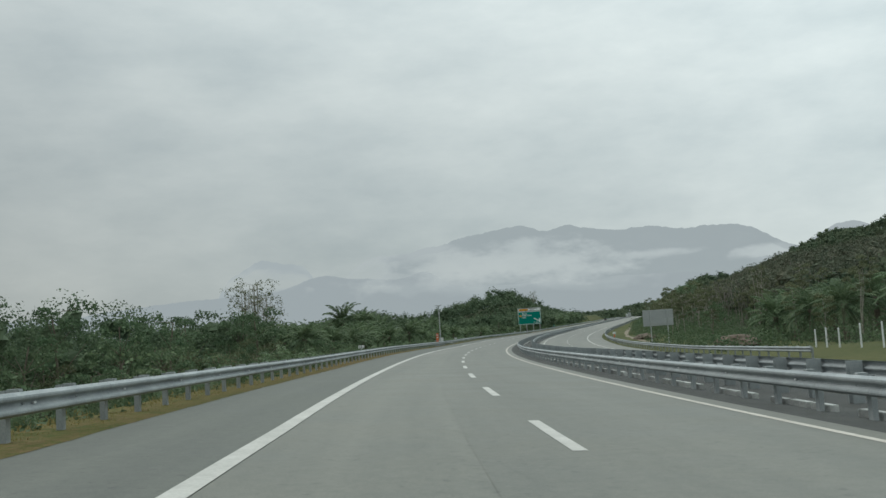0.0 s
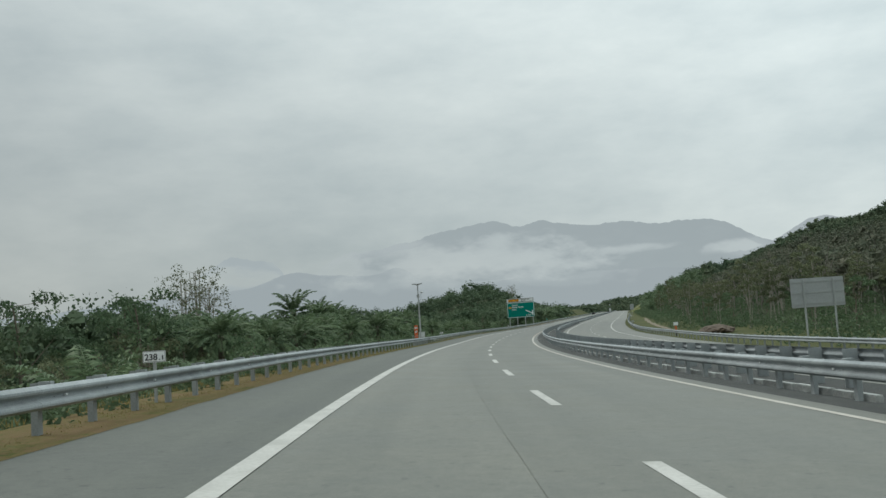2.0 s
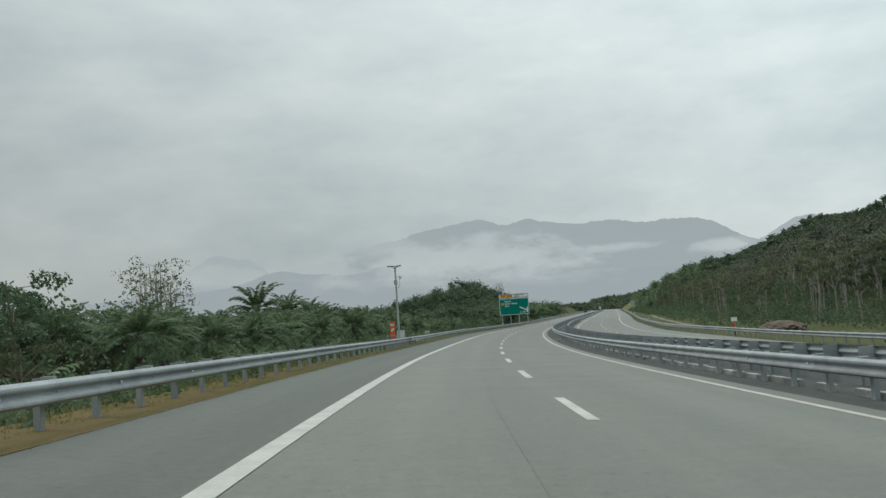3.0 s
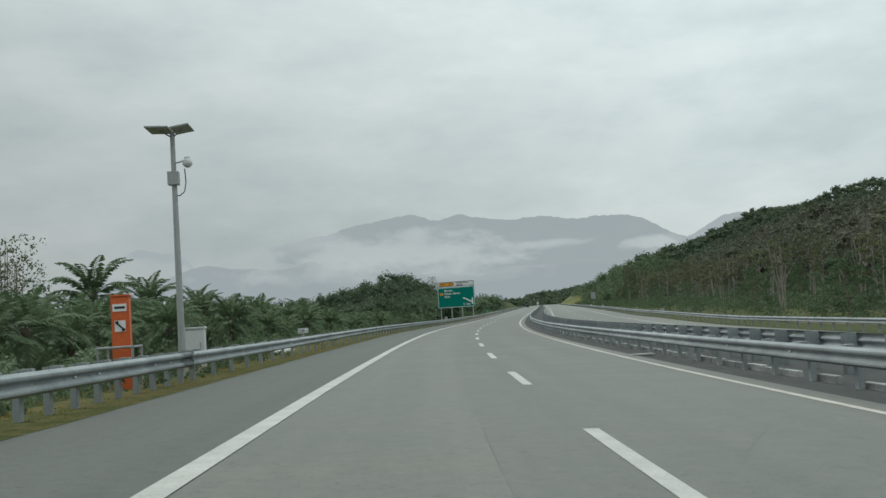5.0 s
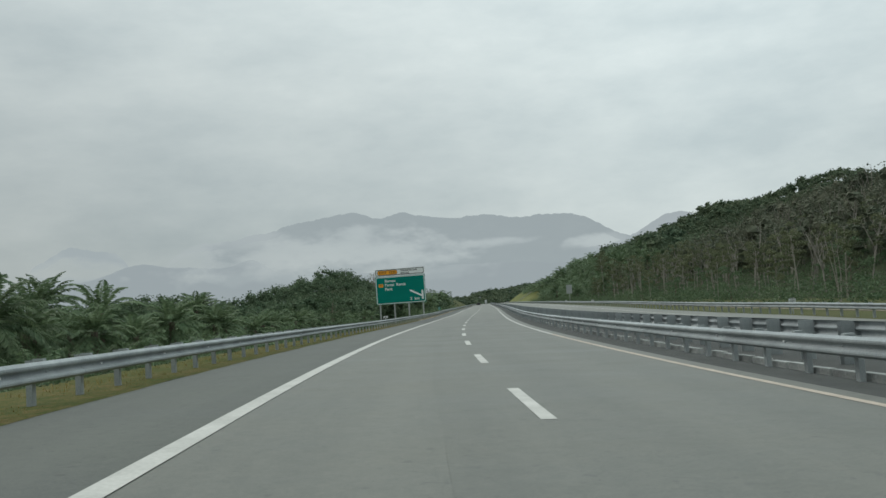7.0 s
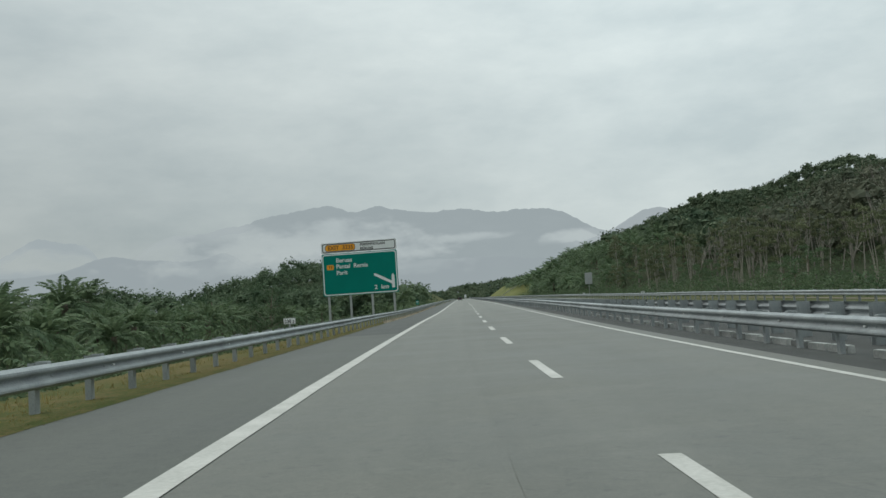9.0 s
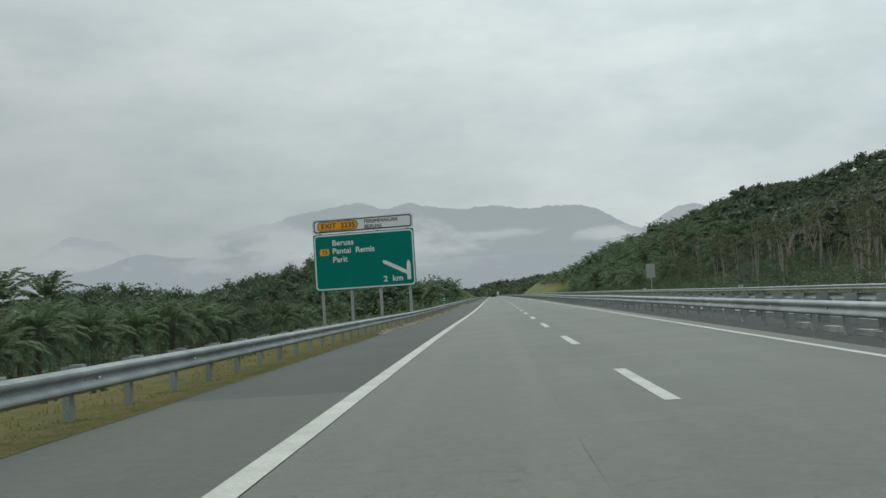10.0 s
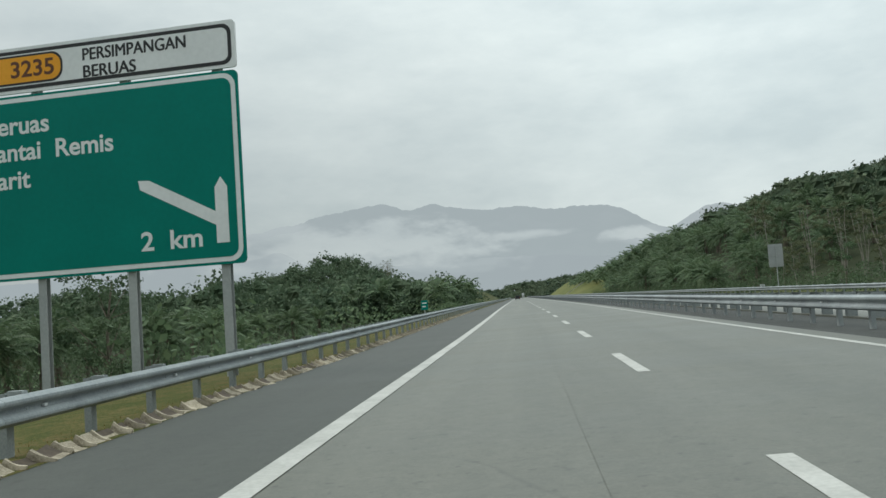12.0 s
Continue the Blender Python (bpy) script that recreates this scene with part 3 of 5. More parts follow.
def hill(s, lat):
    """Wooded hill: low beside the near stretch, rising to a massif further on."""
    z = sum(h * math.exp(-(((s - s0) / a) ** 2) - ((lat - l0) / b) ** 2) for s0, l0, a, b, h in KNOLLS)
    slope = 13 * math.exp(-(((lat - 60) / 23) ** 2)) * smooth(26, 40, lat) * smooth(415, 500, s) * (1 - smooth(620, 800, s))
    clear = 40 * smooth(950, 1150, s)
    return max(slope, z * smooth(34 + clear, 75 + 1.6 * clear, lat)) + 1.6 * noise.noise((s / 45.0, lat / 45.0, 2.3)) * smooth(50, 110, lat)


def end_hill(s, lat):
    """The low wooded rise that closes the view at the end of the road."""
    return (14 + 13 * smooth(-60, 200, lat)) * smooth(1230, 1420, s)


def left_knolls(s, lat):
    """Wooded rises behind the plantation."""
    return sum(h * math.exp(-(((s - s0) / a) ** 2 + ((lat - l0) / b) ** 2)) for s0, l0, a, b, h in ((890, -108, 125, 52, 25), (742, -200, 60, 36, 12)))


def ground_z(x, y):
    s, lat, i = nearest(x, y)
    base = RZ[i]
    wob = 1.2 * noise.noise((x / 40.0, y / 40.0, 1.7))
    if lat < 0:
        d = -lat
        low = base - 0.8 - 4.6 * smooth(9.5, 19, d)
        far = 0.4 * wob * smooth(14, 40, d)
        return low + far + left_knolls(s, lat) + end_hill(s, lat) * smooth(-430, -250, lat)
    fall = MID * E1[i] + 12 * E2[i]
    if lat < 19:
        return base - min(lat, MID) * E1[i] - max(0, lat - MID) * E2[i] - 0.8 + end_hill(s, lat)
    return base - fall - 0.8 + 1.1 * smooth(30, 44, lat) + max(hill(s, lat), end_hill(s, lat)) + 0.5 * wob * smooth(40, 80, lat)


def spaced(a, b, c, d, near, grow):
    """Coordinates: even steps of near from b to c, growing beyond to a and d."""
    mid = list(np.arange(b, c + 0.1, near))
    out, step, v = [], near, c
    while v < d:
        step *= grow
        v += step
        out.append(min(v, d))
    left, step, v = [], near, b
    while v > a:
        step *= grow
        v -= step
        left.append(max(v, a))
    return left[::-1] + mid + out


gx, gy = spaced(-4800, -70, 330, 4800, 8, 1.25), spaced(-4800, -60, 760, 4800, 8, 1.25)
gverts = [(x, y, ground_z(x, y)) for y in gy for x in gx]
nx = len(gx)
gfaces = [(j * nx + i, j * nx + i + 1, (j + 1) * nx + i + 1, (j + 1) * nx + i) for j in range(len(gy) - 1) for i in range(nx - 1)]
ground = tagged(new("ground", mesh_of("ground", gverts, gfaces, SOIL, True)), "dark overgrown plantation floor and hillside", "ground", kind="structure")


# ---- distance: self-lit mountain backdrop, haze and low cloud painted into it ----
BASE_EYE = Vector((20, 150, 1.3))


def ridge(name, az0, az1, dist, crest, mat, label):
    verts, faces = [], []
    n = 520
    for i in range(n + 1):
        az = az0 + (az1 - az0) * i / n
        e = crest(az) + 0.13 * noise.noise((az * 0.55, dist * 0.01, 0)) + 0.06 * noise.noise((az * 2.6, dist * 0.02, 5)) + 0.035 * noise.noise((az * 7.0, dist * 0.02, 8)) + 0.015 * noise.noise((az * 23.0, dist * 0.02, 3))
        a = radians(az)
        for el, back in ((-0.6, 0), (max(e, -0.5), 0), (max(e, -0.5) - 0.4, 60)):
            d = dist + back
            verts.append((BASE_EYE.x + d * math.sin(a), BASE_EYE.y + d * math.cos(a), BASE_EYE.z + d * math.tan(radians(el))))
    for i in range(n):
        for j in range(2):
            a = i * 3 + j
            faces.append((a, a + 3, a + 4, a + 1))
    return tagged(new(name, mesh_of(name, verts, faces, mat)), label, "mountain", kind="structure")


def bump_at(az, c, w, h):
    return h * math.exp(-(((az - c) / w) ** 2))


def main_crest(az):
    return 5.15 * smooth(-9, -1, az) + 1.1 * smooth(-0.5, 6.5, az) - 0.06 * max(0.0, az - 8) - 1.5 * smooth(19.8, 24.5, az) + sum(bump_at(az, c, w, h) for c, w, h in ((7.3, 0.8, 0.26), (6.2, 0.5, 0.08), (8.9, 0.6, -0.16), (10.4, 0.55, 0.2), (11.4, 0.5, 0.05), (13.2, 1.3, -0.14), (15.2, 0.5, 0.07), (17.0, 1.0, -0.08), (19.8, 0.6, 0.05), (21.0, 0.4, 0.03), (3.6, 0.7, 0.12), (1.6, 0.6, 0.1), (22.6, 0.5, -0.07)))


def back_crest(az):
    return 3.4 + bump_at(az, 26.0, 2.4, 1.5) + bump_at(az, 36, 7, 1.5)


def left_crest(az):
    return 4.2 * smooth(-13, -10, az) * (1 - smooth(-6, -3, az)) + bump_at(az, -8.6, 1.1, 0.72) + bump_at(az, -6.9, 1.7, 0.76)


def low_crest(az):
    return 2.9 + bump_at(az, -5.0, 1.3, 0.4) + bump_at(az, -3.0, 5.0, 0.95) + bump_at(az, 1.4, 1.1, 0.75) + bump_at(az, -13, 4, 0.2) + bump_at(az, 18, 7, 0.4) - 0.6 * smooth(-10, -22, -abs(az))


# each range glows in an already hazed tone; mist banks are painted over it
HAZE_TINT = (0.44, 0.49, 0.51)
PAINTED_MIST = [(6.0, 4.2, 7.0, 1.25, 0.72), (-4.3, 4.6, 6.0, 1.8, 1.0), (15.6, 4.3, 2.2, 0.3, 0.5), (21.5, 3.9, 1.8, 0.45, 0.5), (-0.6, 5.4, 1.6, 0.5, 0.8), (0.2, 5.6, 4.2, 1.3, 0.55)]
M_FAR = backdrop_material("far_range", (0.325, 0.378, 0.395), HAZE_TINT, PAINTED_MIST, 0.004)
M_BACK = backdrop_material("back_range", (0.36, 0.41, 0.43), HAZE_TINT, [(24, 3.6, 3, 0.5, 0.6)], 0.004)
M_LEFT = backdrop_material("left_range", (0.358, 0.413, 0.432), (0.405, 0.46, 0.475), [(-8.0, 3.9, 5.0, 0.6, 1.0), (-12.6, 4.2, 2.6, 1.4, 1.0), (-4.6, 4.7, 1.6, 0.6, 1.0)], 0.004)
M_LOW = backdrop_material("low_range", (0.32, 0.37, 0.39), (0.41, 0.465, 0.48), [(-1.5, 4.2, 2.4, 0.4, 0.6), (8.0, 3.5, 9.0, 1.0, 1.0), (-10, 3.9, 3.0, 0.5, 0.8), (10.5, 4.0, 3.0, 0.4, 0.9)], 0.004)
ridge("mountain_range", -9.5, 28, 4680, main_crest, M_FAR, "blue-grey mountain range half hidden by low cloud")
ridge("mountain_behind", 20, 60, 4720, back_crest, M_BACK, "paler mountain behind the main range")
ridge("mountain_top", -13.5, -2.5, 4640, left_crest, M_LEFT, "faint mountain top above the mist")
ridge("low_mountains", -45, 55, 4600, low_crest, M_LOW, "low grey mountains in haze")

# ---- the far cut slope ----
def bank_mesh(name, stns, height, lats, mat):
    verts, faces = [], []
    for s in stns:
        h = height(s)
        for k, lat in enumerate(lats):
            u = k / (len(lats) - 1)
            bumpy = 0.35 * noise.noise((s / 5.0, lat / 4.0, 4)) * math.sin(math.pi * u)
            verts.append(at(s, lat, -0.25 + h * u + bumpy * min(1, h)))
    m = len(lats)
    for i in range(len(stns) - 1):
        for j in range(m - 1):
            a = i * m + j
            faces.append((a, a + 1, a + m + 1, a + m))
    return mesh_of(name, verts, faces, mat, True)


tagged(new("cut_slope", bank_mesh("cut_slope", stations(640, 1190, 10), lambda s: 10 * smooth(640, 820, s) * (1 - smooth(1100, 1190, s)), [21 + 1.7 * k for k in range(10)], GRASS_YELLOW)), "yellow-green grassy cutting beside the far road", "bank", kind="structure")

tagged(new("grass_bank", bank_mesh("grass_bank", stations(560, 860, 8), lambda s: 4.5 * smooth(560, 660, s) * (1 - smooth(780, 860, s)), [-9.6 - 0.9 * k for k in range(9)], GRASS_GREEN)), "light green grassy bank beside the far road", "bank", kind="structure")


def drain_chute():
    """A stepped concrete channel that comes down the slope to the road."""
    thing = new("drain_chute")
    thing.matrix_basis = stand(796, 22.5, 0.6, -10)
    for k in range(14):
        bm = bmesh.new()
        x, z = 0.85 * k, 0.54 * k
        box(bm, (x, -0.75, z - 0.9), (x + 0.87, 0.75, z + 0.12), 0.02)
        for y in (-0.75, 0.6):
            box(bm, (x, y, z + 0.12), (x + 0.87, y + 0.15, z + 0.55), 0.02)
        part("step", bm, CONCRETE, thing)
    return tagged(thing, "pale stepped concrete drain chute on the slope", "drain")


drain_chute()


# ---- guardrails ----
def attach(ob, parent):
    ob.parent = parent
    ob.matrix_parent_inverse = parent.matrix_basis.inverted()
    return ob


W_SECTION = [(0.0, 0.155), (0.018, 0.148), (0.08, 0.112), (0.084, 0.085), (0.075, 0.06), (0.008, 0.018), (0.0, 0.0), (0.008, -0.018), (0.075, -0.06), (0.084, -0.085), (0.08, -0.112), (0.018, -0.148), (0.0, -0.155)]


def beam_profile(lat, face, centre):
    """The W of a guardrail beam, a few millimetres thick, bulging towards the traffic."""
    front = [(lat + face * a, centre + b) for a, b in W_SECTION]
    back = [(lat + face * (a - 0.006), centre + b) for a, b in reversed(W_SECTION)]
    return front + back


def post_mesh(top, width, depth):
    bm = bmesh.new()
    t = 0.008
    box(bm, (-depth / 2, -width / 2, -0.5), (-depth / 2 + t, width / 2, top))
    box(bm, (-depth / 2 + t, -width / 2, -0.5), (depth / 2, -width / 2 + t, top))
    box(bm, (-depth / 2 + t, width / 2 - t, -0.5), (depth / 2, width / 2, top))
    box(bm, (-depth / 2 - 0.0005, -width / 2 + 0.01, 0.02), (-depth / 2 - 0.002, width / 2 - 0.01, 0.05))
    me = bpy.data.meshes.new("post")
    bm.to_mesh(me)
    bm.free()
    me.materials.append(ZINC_POST)
    return me


def block_mesh(depth, height, width):
    bm = bmesh.new()
    box(bm, (-depth / 2, -width / 2, -height / 2), (depth / 2, width / 2, height / 2), 0.006)
    me = bpy.data.meshes.new("spacer_block")
    bm.to_mesh(me)
    bm.free()
    me.materials.append(ZINC_POST)
    return me


def bolt_mesh():
    bm = bmesh.new()
    bmesh.ops.create_cone(bm, cap_ends=True, segments=6, radius1=0.022, radius2=0.016, depth=0.016, matrix=Matrix.Rotation(radians(90), 4, "Y"))
    box(bm, (-0.004, -0.03, -0.012), (0.0, 0.03, 0.012))
    me = bpy.data.meshes.new("bolt")
    bm.to_mesh(me)
    bm.free()
    me.materials.append(ZINC_POST)
    return me


bm = bmesh.new()
box(bm, (-0.016, -0.035, -0.016), (0.016, 0.035, 0.016), 0.004)
REFLECTOR = bpy.data.meshes.new("reflector")
bm.to_mesh(REFLECTOR)
bm.free()
REFLECTOR.materials.append(WHITE_BOX)
POST, POST_WIDE, BLOCK, BOLT = post_mesh(0.64, 0.15, 0.09), post_mesh(0.66, 0.2, 0.25), block_mesh(0.17, 0.33, 0.13), bolt_mesh()


def guardrail(name, lat, face, s0, s1, s2, pitch, top, post_top, label, post=None, rise=lambda s: 0.0, close=(0, 0)):
    """A W-beam rail at an offset lat whose beam bulges to face; pieces from s0 to s1, one joined length on to s2."""
    rail = tagged(new(name), label, "guardrail")
    rail.matrix_basis = Matrix.Translation(at(s0, lat))
    bpy.context.view_layer.update()
    centre = top - 0.155
    s = s0
    k = 0
    while s < s1 - 0.1:
        lift = 0.004 if k % 2 else 0.0
        attach(new("beam", mesh_of("beam", *sweep(beam_profile(lat + face * lift, face, centre), stations(s - 0.16, s + 4.16, 1.44), True, rise), ZINC)), rail)
        s += 4
        k += 1
    mesh = post or POST
    places = [s0 + pitch * i + 0.4 for i in range(int((s1 - s0) / pitch) + 1)]
    places += [s + pitch / 2 for s in places if close[0] < s < close[1]]
    back = lat - face * (0.225 if post is None else 0.14)
    for i, s in enumerate(places):
        up = rise(s)
        flip = 0 if face > 0 else 180
        p = attach(new("post", mesh), rail)
        p.matrix_basis = Matrix.Translation(at(s, back, up)) @ Matrix.Rotation(-heading(s), 4, "Z") @ Matrix.Rotation(radians(flip + 180), 4, "Z") @ Matrix.Diagonal((1, 1, post_top / 0.64, 1))
        if post is None:
            b = attach(new("spacer_block", BLOCK), rail)
            b.matrix_basis = stand(s, lat - face * 0.09, centre + 0.025 + up)
        if i % 2 == 0 and -7.5 < lat < 6:
            d = attach(new("reflector", REFLECTOR), rail)
            d.matrix_basis = stand(s + 0.35, lat + face * 0.03, centre + up, 0)
        o = attach(new("bolt", BOLT), rail)
        o.matrix_basis = stand(s, lat + face * 0.012, centre + up, flip)
    if s2 > s1:
        rest = tagged(new("beam_far", mesh_of("beam_far", *sweep(beam_profile(lat, face, centre), stations(s1, s2, 12), True, rise), ZINC)), kind="stuff")
        attach(rest, rail)
        verts, faces = [], []
        for s in np.arange(s1 + 0.4, s2, pitch):
            base = len(verts)
            for z in (-0.5, post_top):
                for a, b in ((-0.05, -0.06), (0.05, -0.06), (0.05, 0.06), (-0.05, 0.06)):
                    verts.append(stand(s, back, rise(s)) @ Vector((a, b, z)))
            faces += [(base, base + 1, base + 5, base + 4), (base + 1, base + 2, base + 6, base + 5), (base + 2, base + 3, base + 7, base + 6), (base + 3, base, base + 4, base + 7), (base + 4, base + 5, base + 6, base + 7)]
        attach(tagged(new("post_row", mesh_of("post_row", verts, faces, ZINC_POST)), kind="stuff"), rail)
    return rail


left_rail = guardrail("guardrail", -6.93, 1, -24, 400, 1150, 2.0, 0.645, 0.66, "galvanised W-beam guardrail on steel posts beside the verge", close=(126, 139))
# where one length of rail ends, its lapped end stands proud with a bracket behind it
bm = bmesh.new()
for a, b in zip(W_SECTION, W_SECTION[1:]):
    quad = [bm.verts.new((x + 0.012, y, z)) for y, (x, z) in ((-0.35, a), (0.3, a), (0.3, b), (-0.35, b))]
    bm.faces.new(quad)
bmesh.ops.solidify(bm, geom=list(bm.faces), thickness=0.008)
box(bm, (0.0, 0.3, -0.2), (0.1, 0.34, 0.2), 0.01)
lap = attach(tagged(part("rail_end", bm, ZINC_POST), "lapped end of a rail length"), left_rail)
lap.matrix_basis = stand(139.0, -6.925, 0.49)
guardrail("guardrail", 4.98, -1, -16, 400, 1150, 2.0, 0.66, 0.66, "galvanised W-beam guardrail along the median")
guardrail("guardrail", 6.9, 1, -8, 400, 1150, 2.0, 0.79, 0.76, "back of a galvanised median guardrail with wide posts", POST_WIDE, rise=lambda s: float(np.interp(s, (250, 305), (0.0, -0.17))))
guardrail("guardrail", 19.3, -1, 42, 430, 1150, 2.0, 0.68, 0.66, "galvanised W-beam guardrail beyond the opposite carriageway")


# ---- signs and roadside equipment ----
def text_mesh(words, size, mat, name="lettering", bold=0.0):
    cu = bpy.data.curves.new("letters", "FONT")
    cu.body, cu.size, cu.extrude, cu.offset = words, size, 0.003, bold
    ob = bpy.data.objects.new("letters", cu)
    scene.collection.objects.link(ob)
    bpy.context.view_layer.update()
    me = bpy.data.meshes.new_from_object(ob.evaluated_get(bpy.context.evaluated_depsgraph_get()))
    bpy.data.objects.remove(ob)
    me.name = name
    me.materials.clear()
    me.materials.append(mat)
    return me


def lettering(words, size, x, z, mat, parent, width=None, bold=0.0, front=-0.034, heavy=0.0):
    """Letters on a face that looks along -y: x to the right, z up, from the lower left corner of the words; heavy widens the strokes."""
    me = text_mesh(words, size, mat, bold=bold)
    wide = max(v.co.x for v in me.vertices)
    pose_of = Matrix.Translation((x, front, z)) @ Matrix.Rotation(radians(90), 4, "X") @ Matrix.Diagonal(((width / wide) if width else 1, 1, 1, 1))
    # each letter is a piece of its own: loose parts that share a stretch of the line belong together
    bm = bmesh.new()
    bm.from_mesh(me)
    bm.faces.ensure_lookup_table()
    seen, groups = set(), []
    for face in bm.faces:
        if face.index in seen:
            continue
        stack, faces = [face], []
        seen.add(face.index)
        while stack:
            f = stack.pop()
            faces.append(f)
            for e in f.edges:
                for g in e.link_faces:
                    if g.index not in seen:
                        seen.add(g.index)
                        stack.append(g)
        xs = [v.co.x for f in faces for v in f.verts]
        lo, hi = min(xs), max(xs)
        for g in groups:
            if min(hi, g[1]) - max(lo, g[0]) > 0.5 * min(hi - lo, g[1] - g[0]):
                g[0], g[1] = min(lo, g[0]), max(hi, g[1])
                g[2].extend(faces)
                break
        else:
            groups.append([lo, hi, faces])
    for lo, hi, faces in groups:
        index, verts = {}, []
        for f in faces:
            for v in f.verts:
                if v.index not in index:
                    index[v.index] = len(verts)
                    verts.append(tuple(v.co))
        loops = [[index[v.index] for v in f.verts] for f in faces]
        if heavy:
            k = len(verts)
            verts += [(x + heavy, y + heavy * 0.4, z + 0.001) for x, y, z in verts]
            loops += [[i + k for i in f] for f in loops]
        share("letter", mesh_of("letter", verts, loops, mat), parent, pose_of)
    bm.free()
    bpy.data.meshes.remove(me)


def rounded(bm, x0, z0, x1, z1, r, y0, y1, seg=6):
    """A plate with rounded corners between two y planes."""
    pts = []
    for cx, cz, a0 in ((x1 - r, z1 - r, 0), (x0 + r, z1 - r, 90), (x0 + r, z0 + r, 180), (x1 - r, z0 + r, 270)):
        for i in range(seg + 1):
            a = radians(a0 + 90 * i / seg)
            pts.append((cx + r * math.cos(a), cz + r * math.sin(a)))
    lo = [bm.verts.new((x, y0, z)) for x, z in pts]
    hi = [bm.verts.new((x, y1, z)) for x, z in pts]
    bm.faces.new(lo)
    bm.faces.new(hi[::-1])
    for i in range(len(pts)):
        j = (i + 1) % len(pts)
        bm.faces.new((lo[j], lo[i], hi[i], hi[j]))


def plate(name, x0, z0, x1, z1, r, y0, y1, mat, parent, label=""):
    bm = bmesh.new()
    rounded(bm, x0, z0, x1, z1, r, y0, y1)
    bmesh.ops.recalc_face_normals(bm, faces=bm.faces)
    return part(name, bm, mat, parent, label)


def direction_sign():
    left, right = at(329.3, -16.03), at(328.3, -7.88)
    zt, zb = left.z + 8.36, left.z + 2.66
    width = (right - left).xy.length
    sign = new("direction_sign")
    ang = math.atan2(right.y - left.y, right.x - left.x)
    sign.matrix_basis = Matrix.Translation((left.x, left.y, zb)) @ Matrix.Rotation(ang, 4, "Z")
    high = zt - zb
    cap = 1.13
    w = width
    panel = plate("panel", 0, 0, w, high - cap - 0.06, 0.12, -0.01, 0.05, SIGN_GREEN, sign, "green enamelled main panel")
    plate("border", 0.06, 0.06, w - 0.06, high - cap - 0.12, 0.3, -0.016, -0.010, SIGN_WHITE, panel, "white border")
    plate("field", 0.17, 0.17, w - 0.17, high - cap - 0.23, 0.22, -0.022, -0.016, SIGN_GREEN, panel, "green field")
    head = plate("header_panel", 0, high - cap, w, high, 0.1, -0.01, 0.05, SIGN_WHITE, sign, "white header panel")
    plate("border", 0.1, high - cap + 0.08, w - 0.1, high - 0.08, 0.22, -0.016, -0.010, SIGN_BLACK, head, "black border")
    plate("field", 0.19, high - cap + 0.17, w - 0.19, high - 0.17, 0.16, -0.022, -0.016, SIGN_WHITE, head, "white field")
    plate("exit_tab", 0.42, high - cap + 0.2, 3.75, high - 0.2, 0.3, -0.028, -0.022, SIGN_BLACK, head, "black tab outline")
    plate("exit_field", 0.47, high - cap + 0.25, 3.70, high - 0.25, 0.27, -0.032, -0.028, SIGN_AMBER, head, "amber exit tab")
    lettering("EXIT  3235", 0.56, 0.72, high - cap + 0.385, SIGN_BROWN, head, 2.8, 0.01)
    lettering("PERSIMPANGAN", 0.42, 4.26, high - 0.53, SIGN_BLACK, head, 2.7, 0.0, -0.024, 0.022)
    lettering("BERUAS", 0.42, 4.26, high - 0.95, SIGN_BLACK, head, 1.4, 0.0, -0.024, 0.022)
    top = high - cap - 0.06
    for words, z, wide in (("Beruas", top - 0.94, 1.77), ("Pantai  Remis", top - 1.59, 3.45), ("Parit", top - 2.27, 1.22)):
        lettering(words, 0.62, 1.55, z, SIGN_WHITE, panel, wide, 0.012, -0.026)
    bm = bmesh.new()
    cx, cz = 0.9, top - 1.44
    rim = [(cx - 0.40, cz), (cx - 0.34, cz + 0.26), (cx + 0.34, cz + 0.26), (cx + 0.40, cz), (cx + 0.34, cz - 0.26), (cx - 0.34, cz - 0.26)]
    lo, hi = [bm.verts.new((a, -0.030, b)) for a, b in rim], [bm.verts.new((a, -0.022, b)) for a, b in rim]
    bm.faces.new(lo)
    bm.faces.new(hi[::-1])
    for i in range(6):
        bm.faces.new((lo[i], lo[(i + 1) % 6], hi[(i + 1) % 6], hi[i]))
    bmesh.ops.recalc_face_normals(bm, faces=bm.faces)
    part("route_shield", bm, SIGN_AMBER, panel, "amber route shield")
    lettering("73", 0.42, cx - 0.21, cz - 0.15, SIGN_BROWN, panel, 0.42, 0.008)
    lettering("2  km", 0.62, 5.6, 0.46, SIGN_WHITE, panel, 1.56, 0.012, -0.026)

    def bar(name, pts):
        bm = bmesh.new()
        lo, hi = [bm.verts.new((a, -0.028, b)) for a, b in pts], [bm.verts.new((a, -0.022, b)) for a, b in pts]
        bm.faces.new(lo)
        bm.faces.new(hi[::-1])
        for i in range(len(pts)):
            j = (i + 1) % len(pts)
            bm.faces.new((lo[i], lo[j], hi[j], hi[i]))
        bmesh.ops.recalc_face_normals(bm, faces=bm.faces)
        part(name, bm, SIGN_WHITE, panel, "white arrow of the junction diagram")

    bar("arrow", [(7.52, 0.5), (7.83, 0.5), (7.83, 1.8), (7.675, 2.04), (7.52, 1.8)])
    bar("arrow", [(7.52, 0.92), (7.52, 1.24), (5.88, 2.1), (5.6, 2.12), (5.64, 1.9)])
